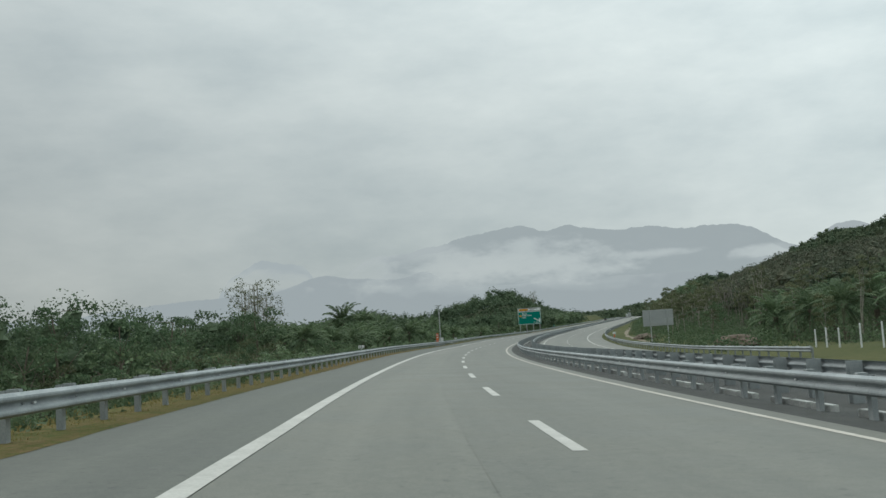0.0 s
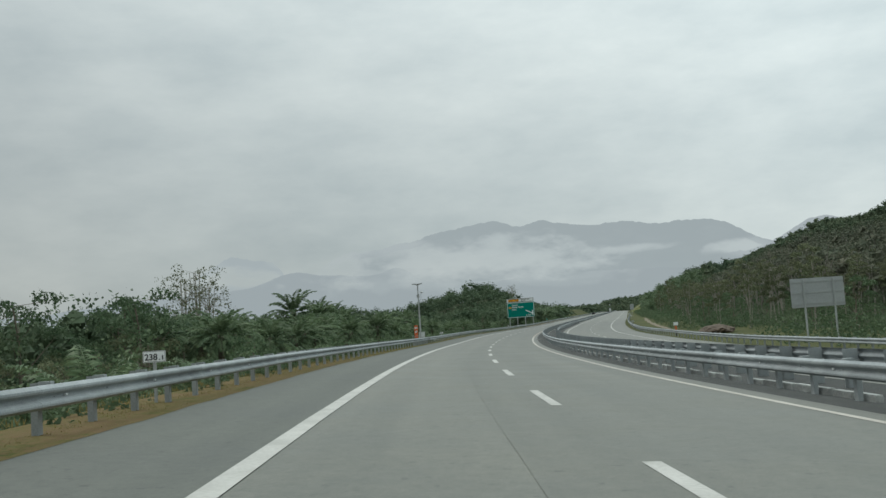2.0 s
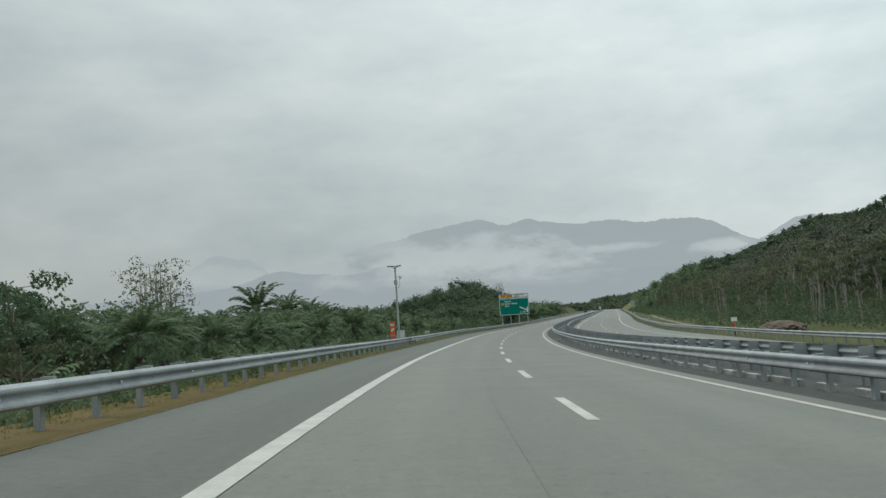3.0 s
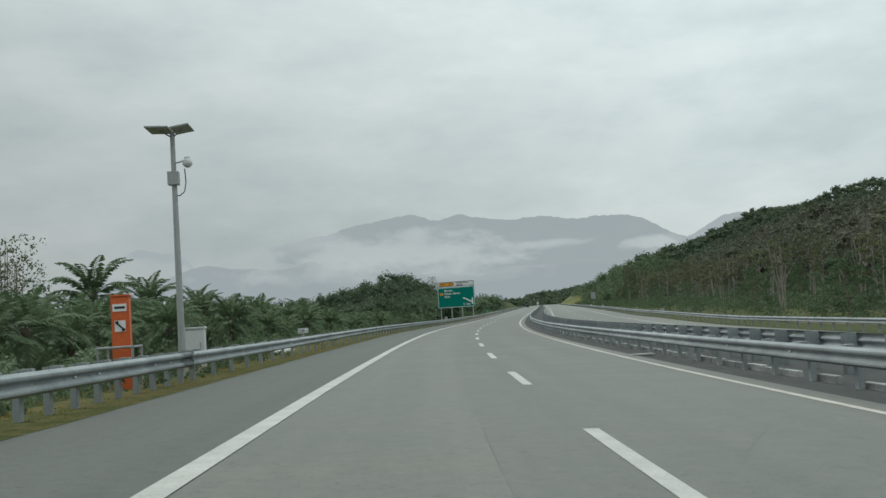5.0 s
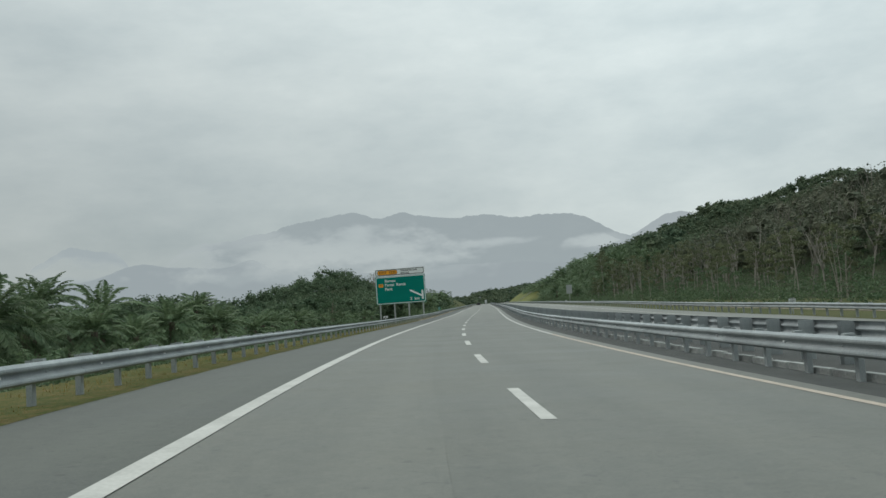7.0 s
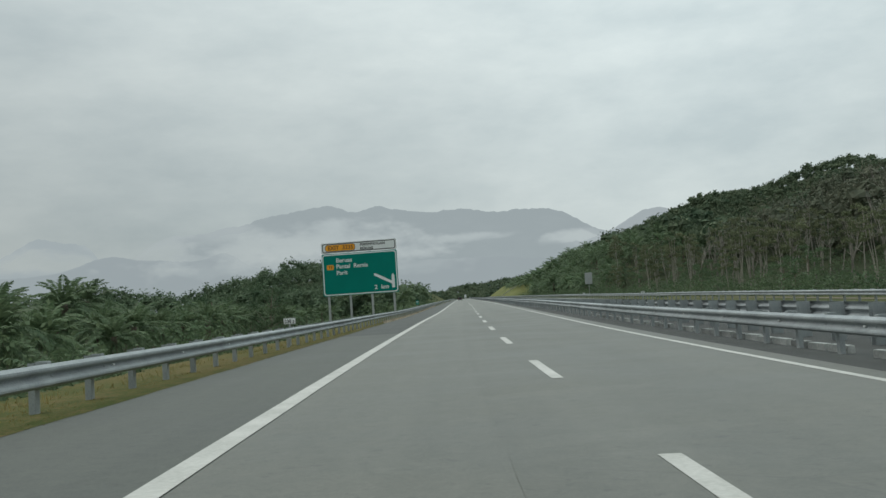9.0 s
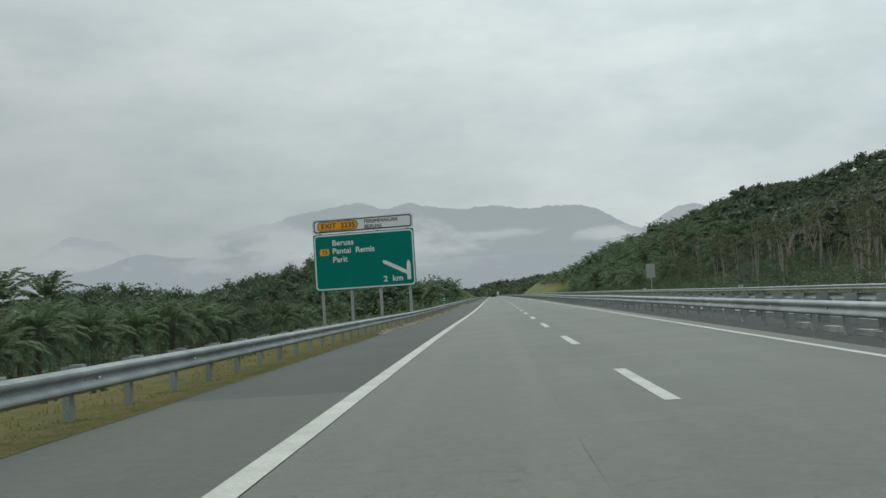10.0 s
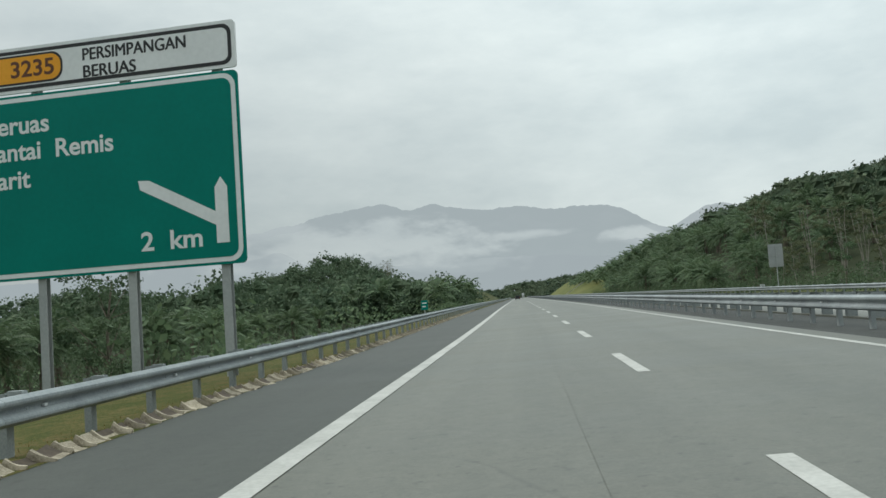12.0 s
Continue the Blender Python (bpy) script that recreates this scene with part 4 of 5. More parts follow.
    for k in range(4):
        x = 0.55 + (w - 1.1) * k / 3
        bm = bmesh.new()
        ground = -zb + min(at(329, -16).z, at(329, -8).z) - 3.0
        box(bm, (x - 0.105, 0.06, ground), (x + 0.105, 0.08, high - 0.2))
        box(bm, (x - 0.105, 0.08, ground), (x - 0.09, 0.22, high - 0.2))
        box(bm, (x - 0.105, 0.22, ground), (x + 0.105, 0.235, high - 0.2))
        part("post", bm, STEEL_GREY, sign, "galvanised steel post")
    for k in range(5):
        z = 0.5 + (high - 1.0) * k / 4
        bm = bmesh.new()
        box(bm, (0.1, 0.05, z - 0.04), (w - 0.1, 0.06, z + 0.04))
        part("rail", bm, STEEL_GREY, sign)
    return tagged(sign, "large green motorway exit sign with white lettering on four posts", "road sign")


direction_sign()


def kilometre_plate(s, tenth):
    thing = new("kilometre_plate")
    thing.matrix_basis = stand(s, -7.42, 0, 8)
    bm = bmesh.new()
    box(bm, (-0.03, 0.012, -0.4), (0.03, 0.05, 0.94), 0.005)
    part("post", bm, STEEL_GREY, thing)
    board = plate("plate", -0.215, 0.745, 0.215, 0.965, 0.02, -0.006, 0.01, SIGN_WHITE, thing, "white enamelled plate")
    plate("rim", -0.208, 0.752, 0.208, 0.958, 0.018, -0.008, -0.006, SIGN_BLACK, board)
    plate("field", -0.2, 0.76, 0.2, 0.95, 0.012, -0.010, -0.008, SIGN_WHITE, board)
    lettering("238", 0.17, -0.18, 0.79, SIGN_BLACK, board, 0.24, 0.003, -0.013)
    lettering("." + tenth, 0.12, 0.08, 0.79, SIGN_BLACK, board, 0.09, 0.002, -0.013)
    return tagged(thing, "small white kilometre plate behind the guardrail", "kilometre plate", "kilometre plates")


for s, tenth in ((58.5, "1"), (158.9, "2"), (260.4, "3")):
    kilometre_plate(s, tenth)


def emergency_phone(s, lat, turn):
    thing = new("emergency_phone")
    thing.matrix_basis = stand(s, lat, -0.04, turn) @ Matrix.Diagonal((1, 1, 0.945, 1))
    bm = bmesh.new()
    box(bm, (-0.18, -0.13, -0.1), (0.18, 0.13, 1.98), 0.02)
    body = part("pillar", bm, ORANGE, thing, "bright orange pillar")
    plate("name_plate", -0.14, 1.66, 0.14, 1.82, 0.01, -0.142, -0.130, SIGN_WHITE, body, "white plate")
    plate("text_bar", -0.1, 1.715, 0.11, 1.765, 0.004, -0.146, -0.142, SIGN_BLACK, body)
    plate("pictogram", -0.11, 1.22, 0.11, 1.46, 0.01, -0.142, -0.130, SIGN_WHITE, body, "white panel with a handset sign")
    bm = bmesh.new()
    tube(bm, (-0.06, -0.145, 1.4), (0.06, -0.145, 1.28), 0.018, 0.018, 8)
    tube(bm, (-0.09, -0.145, 1.42), (-0.03, -0.145, 1.43), 0.028, 0.028, 8)
    tube(bm, (0.04, -0.145, 1.25), (0.10, -0.145, 1.27), 0.028, 0.028, 8)
    part("handset_sign", bm, SIGN_BLACK, body)
    bm = bmesh.new()
    box(bm, (-0.2, -0.15, 1.98), (0.2, 0.15, 2.02), 0.01)
    part("cap", bm, ORANGE, body)
    for dx, dy in ((-0.42, -0.35), (0.27, -0.35), (-0.42, 0.55), (0.27, 0.55)):
        bm = bmesh.new()
        tube(bm, (dx, dy, -0.3), (dx, dy, 0.92), 0.025, 0.025, 8)
        part("rail_post", bm, ZINC_POST, thing, "galvanised rail post")
    for a, b in (((-0.45, -0.35), (0.3, -0.35)), ((-0.42, -0.35), (-0.42, 0.55)), ((0.27, -0.35), (0.27, 0.55))):
        for z in (0.88, 0.5):
            bm = bmesh.new()
            tube(bm, (*a, z), (*b, z), 0.028, 0.028, 8)
            part("hand_rail", bm, ZINC_POST, thing, "galvanised hand rail")
    return tagged(thing, "orange emergency telephone pillar with a hand rail", "emergency phone")


emergency_phone(138.6, -8.1, 6)


def marker_post(s, lat):
    thing = new("marker_post")
    thing.matrix_basis = stand(s, lat, -0.1) @ Matrix.Diagonal((1.5, 1.5, 1.25, 1))
    bm = bmesh.new()
    tube(bm, (0, 0, -0.3), (0, 0, 1.05), 0.045, 0.04, 10)
    part("post", bm, SIGN_BLACK, thing, "black plastic post")
    for z, mat, words in ((0.56, ORANGE, "orange band"), (0.78, ORANGE, "orange band")):
        bm = bmesh.new()
        tube(bm, (0, 0, z), (0, 0, z + 0.16), 0.07, 0.07, 12)
        part("band", bm, mat, thing, words)
    plate("plate", -0.17, 1.0, 0.17, 1.28, 0.02, -0.06, -0.045, SIGN_WHITE, thing, "white reflector plate")
    return tagged(thing, "small marker post with white plate and orange band", "marker post")


marker_post(151.0, 19.75)


def camera_pole():
    thing = new("camera_pole")
    thing.matrix_basis = stand(143.5, -8.2, -0.2, 4)
    bm = bmesh.new()
    tube(bm, (0, 0, -0.3), (0, 0, 6.45), 0.1, 0.06, 12)
    pole = part("pole", bm, STEEL_GREY, thing, "grey steel pole")
    bm = bmesh.new()
    box(bm, (-0.19, -0.19, 0.0), (0.19, 0.19, 0.03), 0.005)
    part("base_plate", bm, STEEL_GREY, pole)
    for x0, x1, tilt in ((-0.62, -0.02, 2), (0.02, 0.5, -9)):
        bm = bmesh.new()
        box(bm, (-(x1 - x0) / 2, -0.45, -0.02), ((x1 - x0) / 2, 0.45, 0.02), 0.006)
        panel = part("solar_panel", bm, STEEL_GREY, thing, "flat solar panel in a grey frame")
        panel.matrix_basis = Matrix.Translation(((x0 + x1) / 2, 0, 6.52)) @ Matrix.Rotation(radians(tilt), 4, "Y")
        bm = bmesh.new()
        box(bm, (-(x1 - x0) / 2 + 0.02, -0.43, 0.021), ((x1 - x0) / 2 - 0.02, 0.43, 0.024))
        part("cells", bm, SIGN_BLACK, panel)
        bm = bmesh.new()
        tube(bm, (0, 0, 6.3), ((x0 + x1) / 2, 0, 6.5), 0.02, 0.02, 6)
        part("strut", bm, STEEL_GREY, thing)
    bm = bmesh.new()
    tube(bm, (0, 0, 5.62), (0.3, -0.1, 5.66), 0.02, 0.02, 6)
    part("camera_arm", bm, STEEL_GREY, thing)
    bm = bmesh.new()
    bmesh.ops.create_uvsphere(bm, u_segments=14, v_segments=10, radius=0.13, matrix=Matrix.Translation((0.38, -0.12, 5.6)))
    tube(bm, (0.38, -0.12, 5.6), (0.38, -0.12, 5.75), 0.1, 0.08, 12)
    part("dome_camera", bm, WHITE_BOX, thing, "white dome camera")
    bm = bmesh.new()
    box(bm, (-0.15, -0.14, 5.05), (0.13, 0.1, 5.4), 0.01)
    part("junction_box", bm, STEEL_GREY, thing, "grey junction box")
    bm = bmesh.new()
    pts = [(0.3, -0.12, 5.45), (0.32, -0.12, 5.1), (0.27, -0.1, 4.86), (0.14, -0.06, 4.76), (0.05, 0, 4.78)]
    for a, b in zip(pts, pts[1:]):
        tube(bm, a, b, 0.014, 0.014, 6)
    part("cable", bm, SIGN_BLACK, thing)
    return tagged(thing, "grey steel pole with solar panels and dome camera", "camera pole")


def cabinet():
    thing = new("roadside_cabinet")
    thing.matrix_basis = stand(144.6, -8.18, -0.15, 8) @ Matrix.Diagonal((0.72, 0.8, 1.12, 1))
    bm = bmesh.new()
    box(bm, (-0.42, -0.3, 0.25), (0.42, 0.3, 1.12), 0.012)
    body = part("body", bm, WHITE_BOX, thing, "white sheet-metal body")
    bm = bmesh.new()
    box(bm, (-0.46, -0.34, 1.12), (0.46, 0.34, 1.17), 0.01)
    part("roof", bm, WHITE_BOX, body)
    bm = bmesh.new()
    box(bm, (-0.36, -0.312, 0.32), (0.36, -0.3, 1.06), 0.004)
    door = part("door", bm, WHITE_BOX, body)
    bm = bmesh.new()
    box(bm, (0.26, -0.335, 0.66), (0.3, -0.312, 0.8), 0.004)
    part("handle", bm, STEEL_GREY, door, "grey handle")
    bm = bmesh.new()
    box(bm, (-0.45, -0.33, -0.4), (0.45, 0.33, 0.25), 0.01)
    part("plinth", bm, STONE, thing, "concrete plinth")
    return tagged(thing, "white equipment cabinet on a concrete plinth", "cabinet")


camera_pole()
cabinet()


def back_sign(name, s, lat, width, low, high, posts, turn, label, mat):
    """A sign seen from behind: panel with stiffening rails on posts."""
    thing = new(name)
    thing.matrix_basis = stand(s, lat, -0.1, turn)
    plate("panel", -width / 2, low, width / 2, high, 0.08, 0.05, 0.07, mat, thing, "bare aluminium panel back")
    for k in range(3):
        z = low + (high - low) * (0.12 + 0.38 * k)
        bm = bmesh.new()
        box(bm, (-width / 2 + 0.05, 0.02, z - 0.035), (width / 2 - 0.05, 0.05, z + 0.035))
        part("rail", bm, STEEL_GREY, thing)
    for k in range(posts):
        x = 0 if posts == 1 else -width / 2 + width * 0.24 + width * 0.56 * k / (posts - 1)
        bm = bmesh.new()
        tube(bm, (x, 0, -0.8), (x, 0, high - 0.1), 0.06 if posts > 1 else 0.04, 0.06 if posts > 1 else 0.04, 10)
        part("post", bm, STEEL_GREY, thing)
    return tagged(thing, label, "road sign", "signs of the opposite carriageway")


back_sign("road_sign", 104.5, 21.7, 3.6, 2.55, 4.45, 2, 6, "grey back of a large road sign on two posts", ALU)
back_sign("road_sign", 392.0, 20.5, 1.25, 2.42, 4.38, 1, 4, "grey back of a narrow road sign on one post", ALU)
for s in (395.0, 231.0, 12.0, 340.0):
    back_sign("marker_sign", s, 19.9, 0.42, 0.7, 1.0, 1, 0, "small white plate behind the far guardrail", SIGN_WHITE)


def small_green_sign():
    thing = new("small_road_sign")
    thing.matrix_basis = stand(370.0, -8.0, -0.1, 4)
    bm = bmesh.new()
    tube(bm, (0, 0.03, -0.5), (0, 0.03, 1.5), 0.03, 0.03, 8)
    part("post", bm, STEEL_GREY, thing)
    board = plate("panel", -0.22, 0.88, 0.22, 1.5, 0.03, -0.01, 0.01, SIGN_GREEN, thing, "green panel")
    plate("text_bar", -0.14, 1.28, 0.14, 1.36, 0.01, -0.014, -0.01, SIGN_WHITE, board)
    plate("text_bar", -0.14, 1.06, 0.08, 1.14, 0.01, -0.014, -0.01, SIGN_WHITE, board)
    return tagged(thing, "small green roadside sign behind the guardrail", "road sign")


small_green_sign()

# ---- a crack across the hard shoulder, and white sacks behind the guardrail ----
cverts, cfaces = [], []
for i in range(25):
    u = i / 24
    s, lat = 145.39 + (0.19) * u + 0.04 * noise.noise((u * 9, 0.3, 0)), -5.53 + (1.06) * u
    half = 0.026 * (1 - u * 0.75)
    cverts += [at(s - half, lat, 0.008), at(s + half, lat, 0.008)]
    if i:
        cfaces.append((2 * i - 2, 2 * i - 1, 2 * i + 1, 2 * i))
share("crack", mesh_of("crack", cverts, cfaces, CRACK), road)


def sack(s, lat, turn, size):
    bm = bmesh.new()
    bmesh.ops.create_icosphere(bm, subdivisions=3, radius=1.0)
    for v in bm.verts:
        v.co *= 1 + 0.18 * noise.noise(v.co * 1.7 + Vector((s, lat, 0))) + 0.05 * noise.noise(v.co * 6)
        v.co.x *= 0.3 * size
        v.co.y *= 0.45 * size
        v.co.z = v.co.z * 0.17 * size + 0.1
    thing = part("sack", bm, SACK)
    thing.matrix_basis = stand(s, lat, -0.14, turn)
    return tagged(thing, "crumpled white sack lying on the verge", "sack", "sacks on the verge")


sack(158.9, -8.45, 60, 0.7)
sack(161.2, -8.5, 85, 0.75)

# ---- a pale concrete slab left lying beside the median rail ----
bm = bmesh.new()
box(bm, (-0.36, -0.2, 0.0), (0.36, 0.2, 0.05), 0.012)
loose = part("concrete_slab", bm, CONCRETE)
loose.matrix_basis = stand(147.9, 4.42, 0.0, 6)
tagged(loose, "loose pale concrete slab beside the median guardrail", "concrete slab")

# ---- mounds of soil at the forest foot ----
def soil_mound(s, lat, half, label):
    bm = bmesh.new()
    bmesh.ops.create_icosphere(bm, subdivisions=4, radius=1.0)
    for v in bm.verts:
        v.co *= 1 + 0.3 * noise.noise(v.co * 1.3 + Vector((s, 0, 0))) + 0.14 * noise.noise(v.co * 3.1) + 0.09 * noise.noise(v.co * 7)
        v.co = Vector((v.co.x * half[0], v.co.y * half[1], v.co.z * half[2]))
    heap = part("soil_mound", bm, HEAP)
    heap.matrix_basis = stand(s, lat, -0.1)
    return tagged(heap, label, "soil mound")


soil_mound(157, 25.2, (1.7, 4.0, 0.9), "low mound of brown soil beside the dirt track")
soil_mound(89, 27.2, (2.2, 3.2, 1.25), "rounded mound of reddish-brown soil at the forest foot")

# ---- white fence posts on the far verge ----
bm = bmesh.new()
tube(bm, (0, 0, -0.4), (0, 0, 1.3), 0.06, 0.05, 8)
bmesh.ops.create_uvsphere(bm, u_segments=8, v_segments=5, radius=0.052, matrix=Matrix.Translation((0, 0, 1.3)))
post_one = part("fence_post", bm, WHITE_BOX)
tagged(post_one, "white concrete fence post on the grass", "fence post", "fence posts")
post_one.matrix_basis = stand(53, 23.5, 0.2)
for s, up in ((51.0, 0.3), (48.8, 0.25), (45.4, 0.45), (42.3, 0.5)):
    copy_thing(post_one, stand(s, 23.5, up))


# ---- vehicles far ahead ----
def car(s, lat, paint, label, van=False):
    thing = new("truck" if van else "car")
    thing.matrix_basis = stand(s, lat, 0)
    h = 3.2 if van else 1.42
    bm = bmesh.new()
    box(bm, (-0.86, -2.1, 0.28), (0.86, 2.1, 0.88), 0.12)
    body = part("body", bm, paint, thing)
    bm = bmesh.new()
    got = bmesh.ops.create_cube(bm, size=1, matrix=Matrix.LocRotScale((0, 0.1, (0.86 + h) / 2), None, (1.6, 3.4 if van else 2.5, h - 0.86)))
    for v in got["verts"]:
        if v.co.z > 1.0 and not van:
            v.co.x *= 0.8
            v.co.y = 0.1 + (v.co.y - 0.1) * 0.68
    part("cabin", bm, paint, body)
    bm = bmesh.new()
    box(bm, (-0.62, -1.3 if not van else -1.66, 0.98), (0.62, -1.0 if not van else -1.58, 1.3), 0.03)
    part("rear_window", bm, SIGN_BLACK, body, "dark rear window")
    for x in (-0.7, 0.7):
        bm = bmesh.new()
        box(bm, (x - 0.12, -2.13, 0.62), (x + 0.12, -2.08, 0.78), 0.02)
        part("tail_lamp", bm, TAIL, body, "red tail lamp")
        for y in (-1.3, 1.3):
            bm = bmesh.new()
            bmesh.ops.create_cone(bm, cap_ends=True, segments=16, radius1=0.32, radius2=0.32, depth=0.2, matrix=Matrix.Translation((x, y, 0.32)) @ Matrix.Rotation(radians(90), 4, "Y"))
            part("wheel", bm, SIGN_BLACK, thing, "black tyre")
    return tagged(thing, label, "truck" if van else "car")


TAIL = material("tail_lamp", (0.25, 0.01, 0.01), (0.4, 0.02, 0.02), 2.0, 0.3)
CAR_DARK = material("dark_car_paint", (0.02, 0.022, 0.026), (0.035, 0.036, 0.04), 1.0, 0.3)
car(640, -1.9, CAR_DARK, "dark saloon car far ahead in the slow lane")
car(980, 1.9, WHITE_BOX, "white box truck in the far distance", True)

# ---- broken concrete edging and litter along the shoulder ----
edging = tagged(new("edging"), "row of broken overlapping concrete channel slabs", "edging", kind="structure")
edging.matrix_basis = Matrix.Translation(at(290, -6.6))
bpy.context.view_layer.update()
stones = []
for k in range(9):
    # a shallow concrete channel slab, its long edge broken and one end lipped
    bm = bmesh.new()
    reach = (0.0, 0.02, 0.1, 0.13, 0.55, 1.0)
    rows = len(reach)
    grid = []
    for i, u in enumerate(reach):
        line = []
        for j in range(4):
            v = j / 3
            x, y = -0.13 + 0.26 * v + random.uniform(-0.012, 0.012), -0.235 + 0.47 * u + random.uniform(-0.004, 0.004)
            z = 0.025 * (1 - math.sin(math.pi * v) * 0.8) + (0.04 if i in (1, 2) else 0.0) + random.uniform(-0.005, 0.005)
            line.append((x, y, z))
        grid.append(line)
    top = [[bm.verts.new(p) for p in line] for line in grid]
    low = [[bm.verts.new((x, y, z - 0.055)) for x, y, z in line] for line in grid]
    for i in range(rows - 1):
        for j in range(3):
            trodden = bm.faces.new((top[i][j], top[i][j + 1], top[i + 1][j + 1], top[i + 1][j]))
            # washed-in soil lies in part of the dish
            trodden.material_index = 1 if i > 2 and j < k % 3 else 0
            bm.faces.new((low[i][j], low[i + 1][j], low[i + 1][j + 1], low[i][j + 1]))
        bm.faces.new((top[i][0], top[i + 1][0], low[i + 1][0], low[i][0]))
        bm.faces.new((top[i][3], low[i][3], low[i + 1][3], top[i + 1][3]))
    for j in range(3):
        bm.faces.new((top[0][j], low[0][j], low[0][j + 1], top[0][j + 1]))
        bm.faces.new((top[-1][j], top[-1][j + 1], low[-1][j + 1], low[-1][j]))
    bmesh.ops.recalc_face_normals(bm, faces=bm.faces)
    me = bpy.data.meshes.new("slab")
    bm.to_mesh(me)
    bm.free()
    me.materials.append(STONE)
    me.materials.append(HEAP)
    stones.append(me)
s = 291.5
while s < 410:
    p = attach(new("slab", random.choice(stones)), edging)
    sunk = 0.012 if random.random() < 0.2 else 0.035
    p.matrix_basis = stand(s, -6.46 + random.uniform(-0.03, 0.03), sunk, random.uniform(-9, 9)) @ Matrix.Rotation(radians(random.uniform(20, 30)), 4, "Y") @ Matrix.Rotation(radians(random.uniform(-3, 5)), 4, "X") @ Matrix.Diagonal((random.uniform(0.85, 1.05), random.uniform(0.85, 1.05), 1, 1))
    s += random.choice((0.44, 0.46, 0.47, 0.48, 0.5))

# ---- pale kerb blocks of the median drain, with gaps between them ----
kerb = tagged(new("median_kerb"), "broken row of pale concrete drain blocks in the median", "kerb", kind="structure")
kerb.matrix_basis = Matrix.Translation(at(-10, 5.38))
bpy.context.view_layer.update()
bm = bmesh.new()
box(bm, (-0.07, -0.44, -0.15), (0.07, 0.42, 0.09), 0.012)
KERB = bpy.data.meshes.new("kerb_block")
bm.to_mesh(KERB)
bm.free()
KERB.materials.append(CONCRETE)
s = -12.0
while s < 276:
    p = attach(new("kerb_block", KERB), kerb)
    p.matrix_basis = stand(s, 5.38 + random.uniform(-0.015, 0.015), random.uniform(-0.02, 0.01), random.uniform(-1, 1))
    s += random.choice((1.0, 1.0, 1.03, 1.0, 1.06, 1.9))


# ---- vegetation ----
rng = np.random.default_rng(7)


def cards(centres, normals, size_a, size_b, gen):
    """Leaf quads round given centres, facing roughly along given normals."""
    n = len(centres)
    nrm = normals / (np.linalg.norm(normals, axis=1, keepdims=True) + 1e-9)
    side = np.cross(nrm, gen.normal(size=(n, 3)))
    side /= np.linalg.norm(side, axis=1, keepdims=True) + 1e-9
    other = np.cross(nrm, side)
    a, b = side * np.reshape(size_a, (-1, 1)), other * np.reshape(size_b, (-1, 1))
    return np.stack([centres - a * 0.55, centres + b * 0.5 + a * 0.1, centres + a * 0.6, centres - b * 0.5 + a * 0.05], 1).reshape(-1, 3)


def quads_mesh(name, verts, mat):
    n = len(verts) // 4
    return mesh_of(name, verts.tolist(), np.arange(4 * n).reshape(-1, 4).tolist(), mat)


def blob_leaves(centres, radii, count, leaf, gen, flat=0.75):
    """Leaves on the shells of several clumps, more on top than below."""
    out = []
    for c, r in zip(centres, radii):
        d = gen.normal(size=(count, 3))
        d[:, 2] = np.where(d[:, 2] < -0.4, -d[:, 2] * 0.6, d[:, 2])
        d /= np.linalg.norm(d, axis=1, keepdims=True)
        rad = r * (0.45 + 0.52 * gen.random((count, 1)) ** 0.6) * (1 + 0.16 * np.sin(5 * d[:, :1] + 3 * d[:, 1:2]))
        p = np.asarray(c) + d * rad * (1, 1, flat)
        size = leaf * (0.6 + 0.8 * gen.random(count))
        out.append(cards(p, d + 0.9 * gen.normal(size=(count, 3)), size, size * 0.7, gen))
    return np.concatenate(out)


def limb_tree(name, height, spread, base, blobs, count, leaf, seed, leaf_mat, bark_mat, label, category="tree", trunk_r=0.22, blob_r=0.33, forks=1):
    """A tapered trunk with limbs, each ending in a clump of leaves."""
    gen = np.random.default_rng(seed)
    thing = new(name)
    bm = bmesh.new()
    ends = []
    tops = []
    for f in range(forks):
        lean = gen.normal(size=2) * (0.06 * height if forks > 1 else 0.03 * height)
        p, r = Vector((0, 0, -1.0)), trunk_r
        for i in range(4):
            q = Vector((lean[0] * (i + 1) / 4 + gen.normal() * 0.12, lean[1] * (i + 1) / 4 + gen.normal() * 0.12, -1 + (height * 0.88 + 1) * (i + 1) / 4))
            tube(bm, p, q, r, r * 0.72, 7)
            p, r = q, r * 0.72
            if i < 3:
                tops.append((q.copy(), r))
        tops.append((p.copy(), r))
    for k in range(blobs):
        a = 2.4 * k + gen.random()
        z = height * (base + (0.93 - base) * (k + 0.5) / blobs)
        wide = spread * (0.45 + 0.55 * gen.random()) * (1.05 - 0.6 * abs((z / height - base) / (1 - base) - 0.35))
        end = Vector((math.cos(a) * wide, math.sin(a) * wide, z))
        root = min(tops, key=lambda t: abs(t[0].z - (z - wide * 0.7)))
        tube(bm, root[0], end, root[1] * 0.5, 0.02, 5)
        ends.append(end)
    part("trunk", bm, bark_mat, thing)
    radii = [spread * blob_r * (0.75 + 0.6 * gen.random()) for _ in ends]
    share("crown", quads_mesh("crown", blob_leaves([tuple(e) for e in ends], radii, count, leaf, gen), leaf_mat), thing)
    return tagged(thing, label, category)


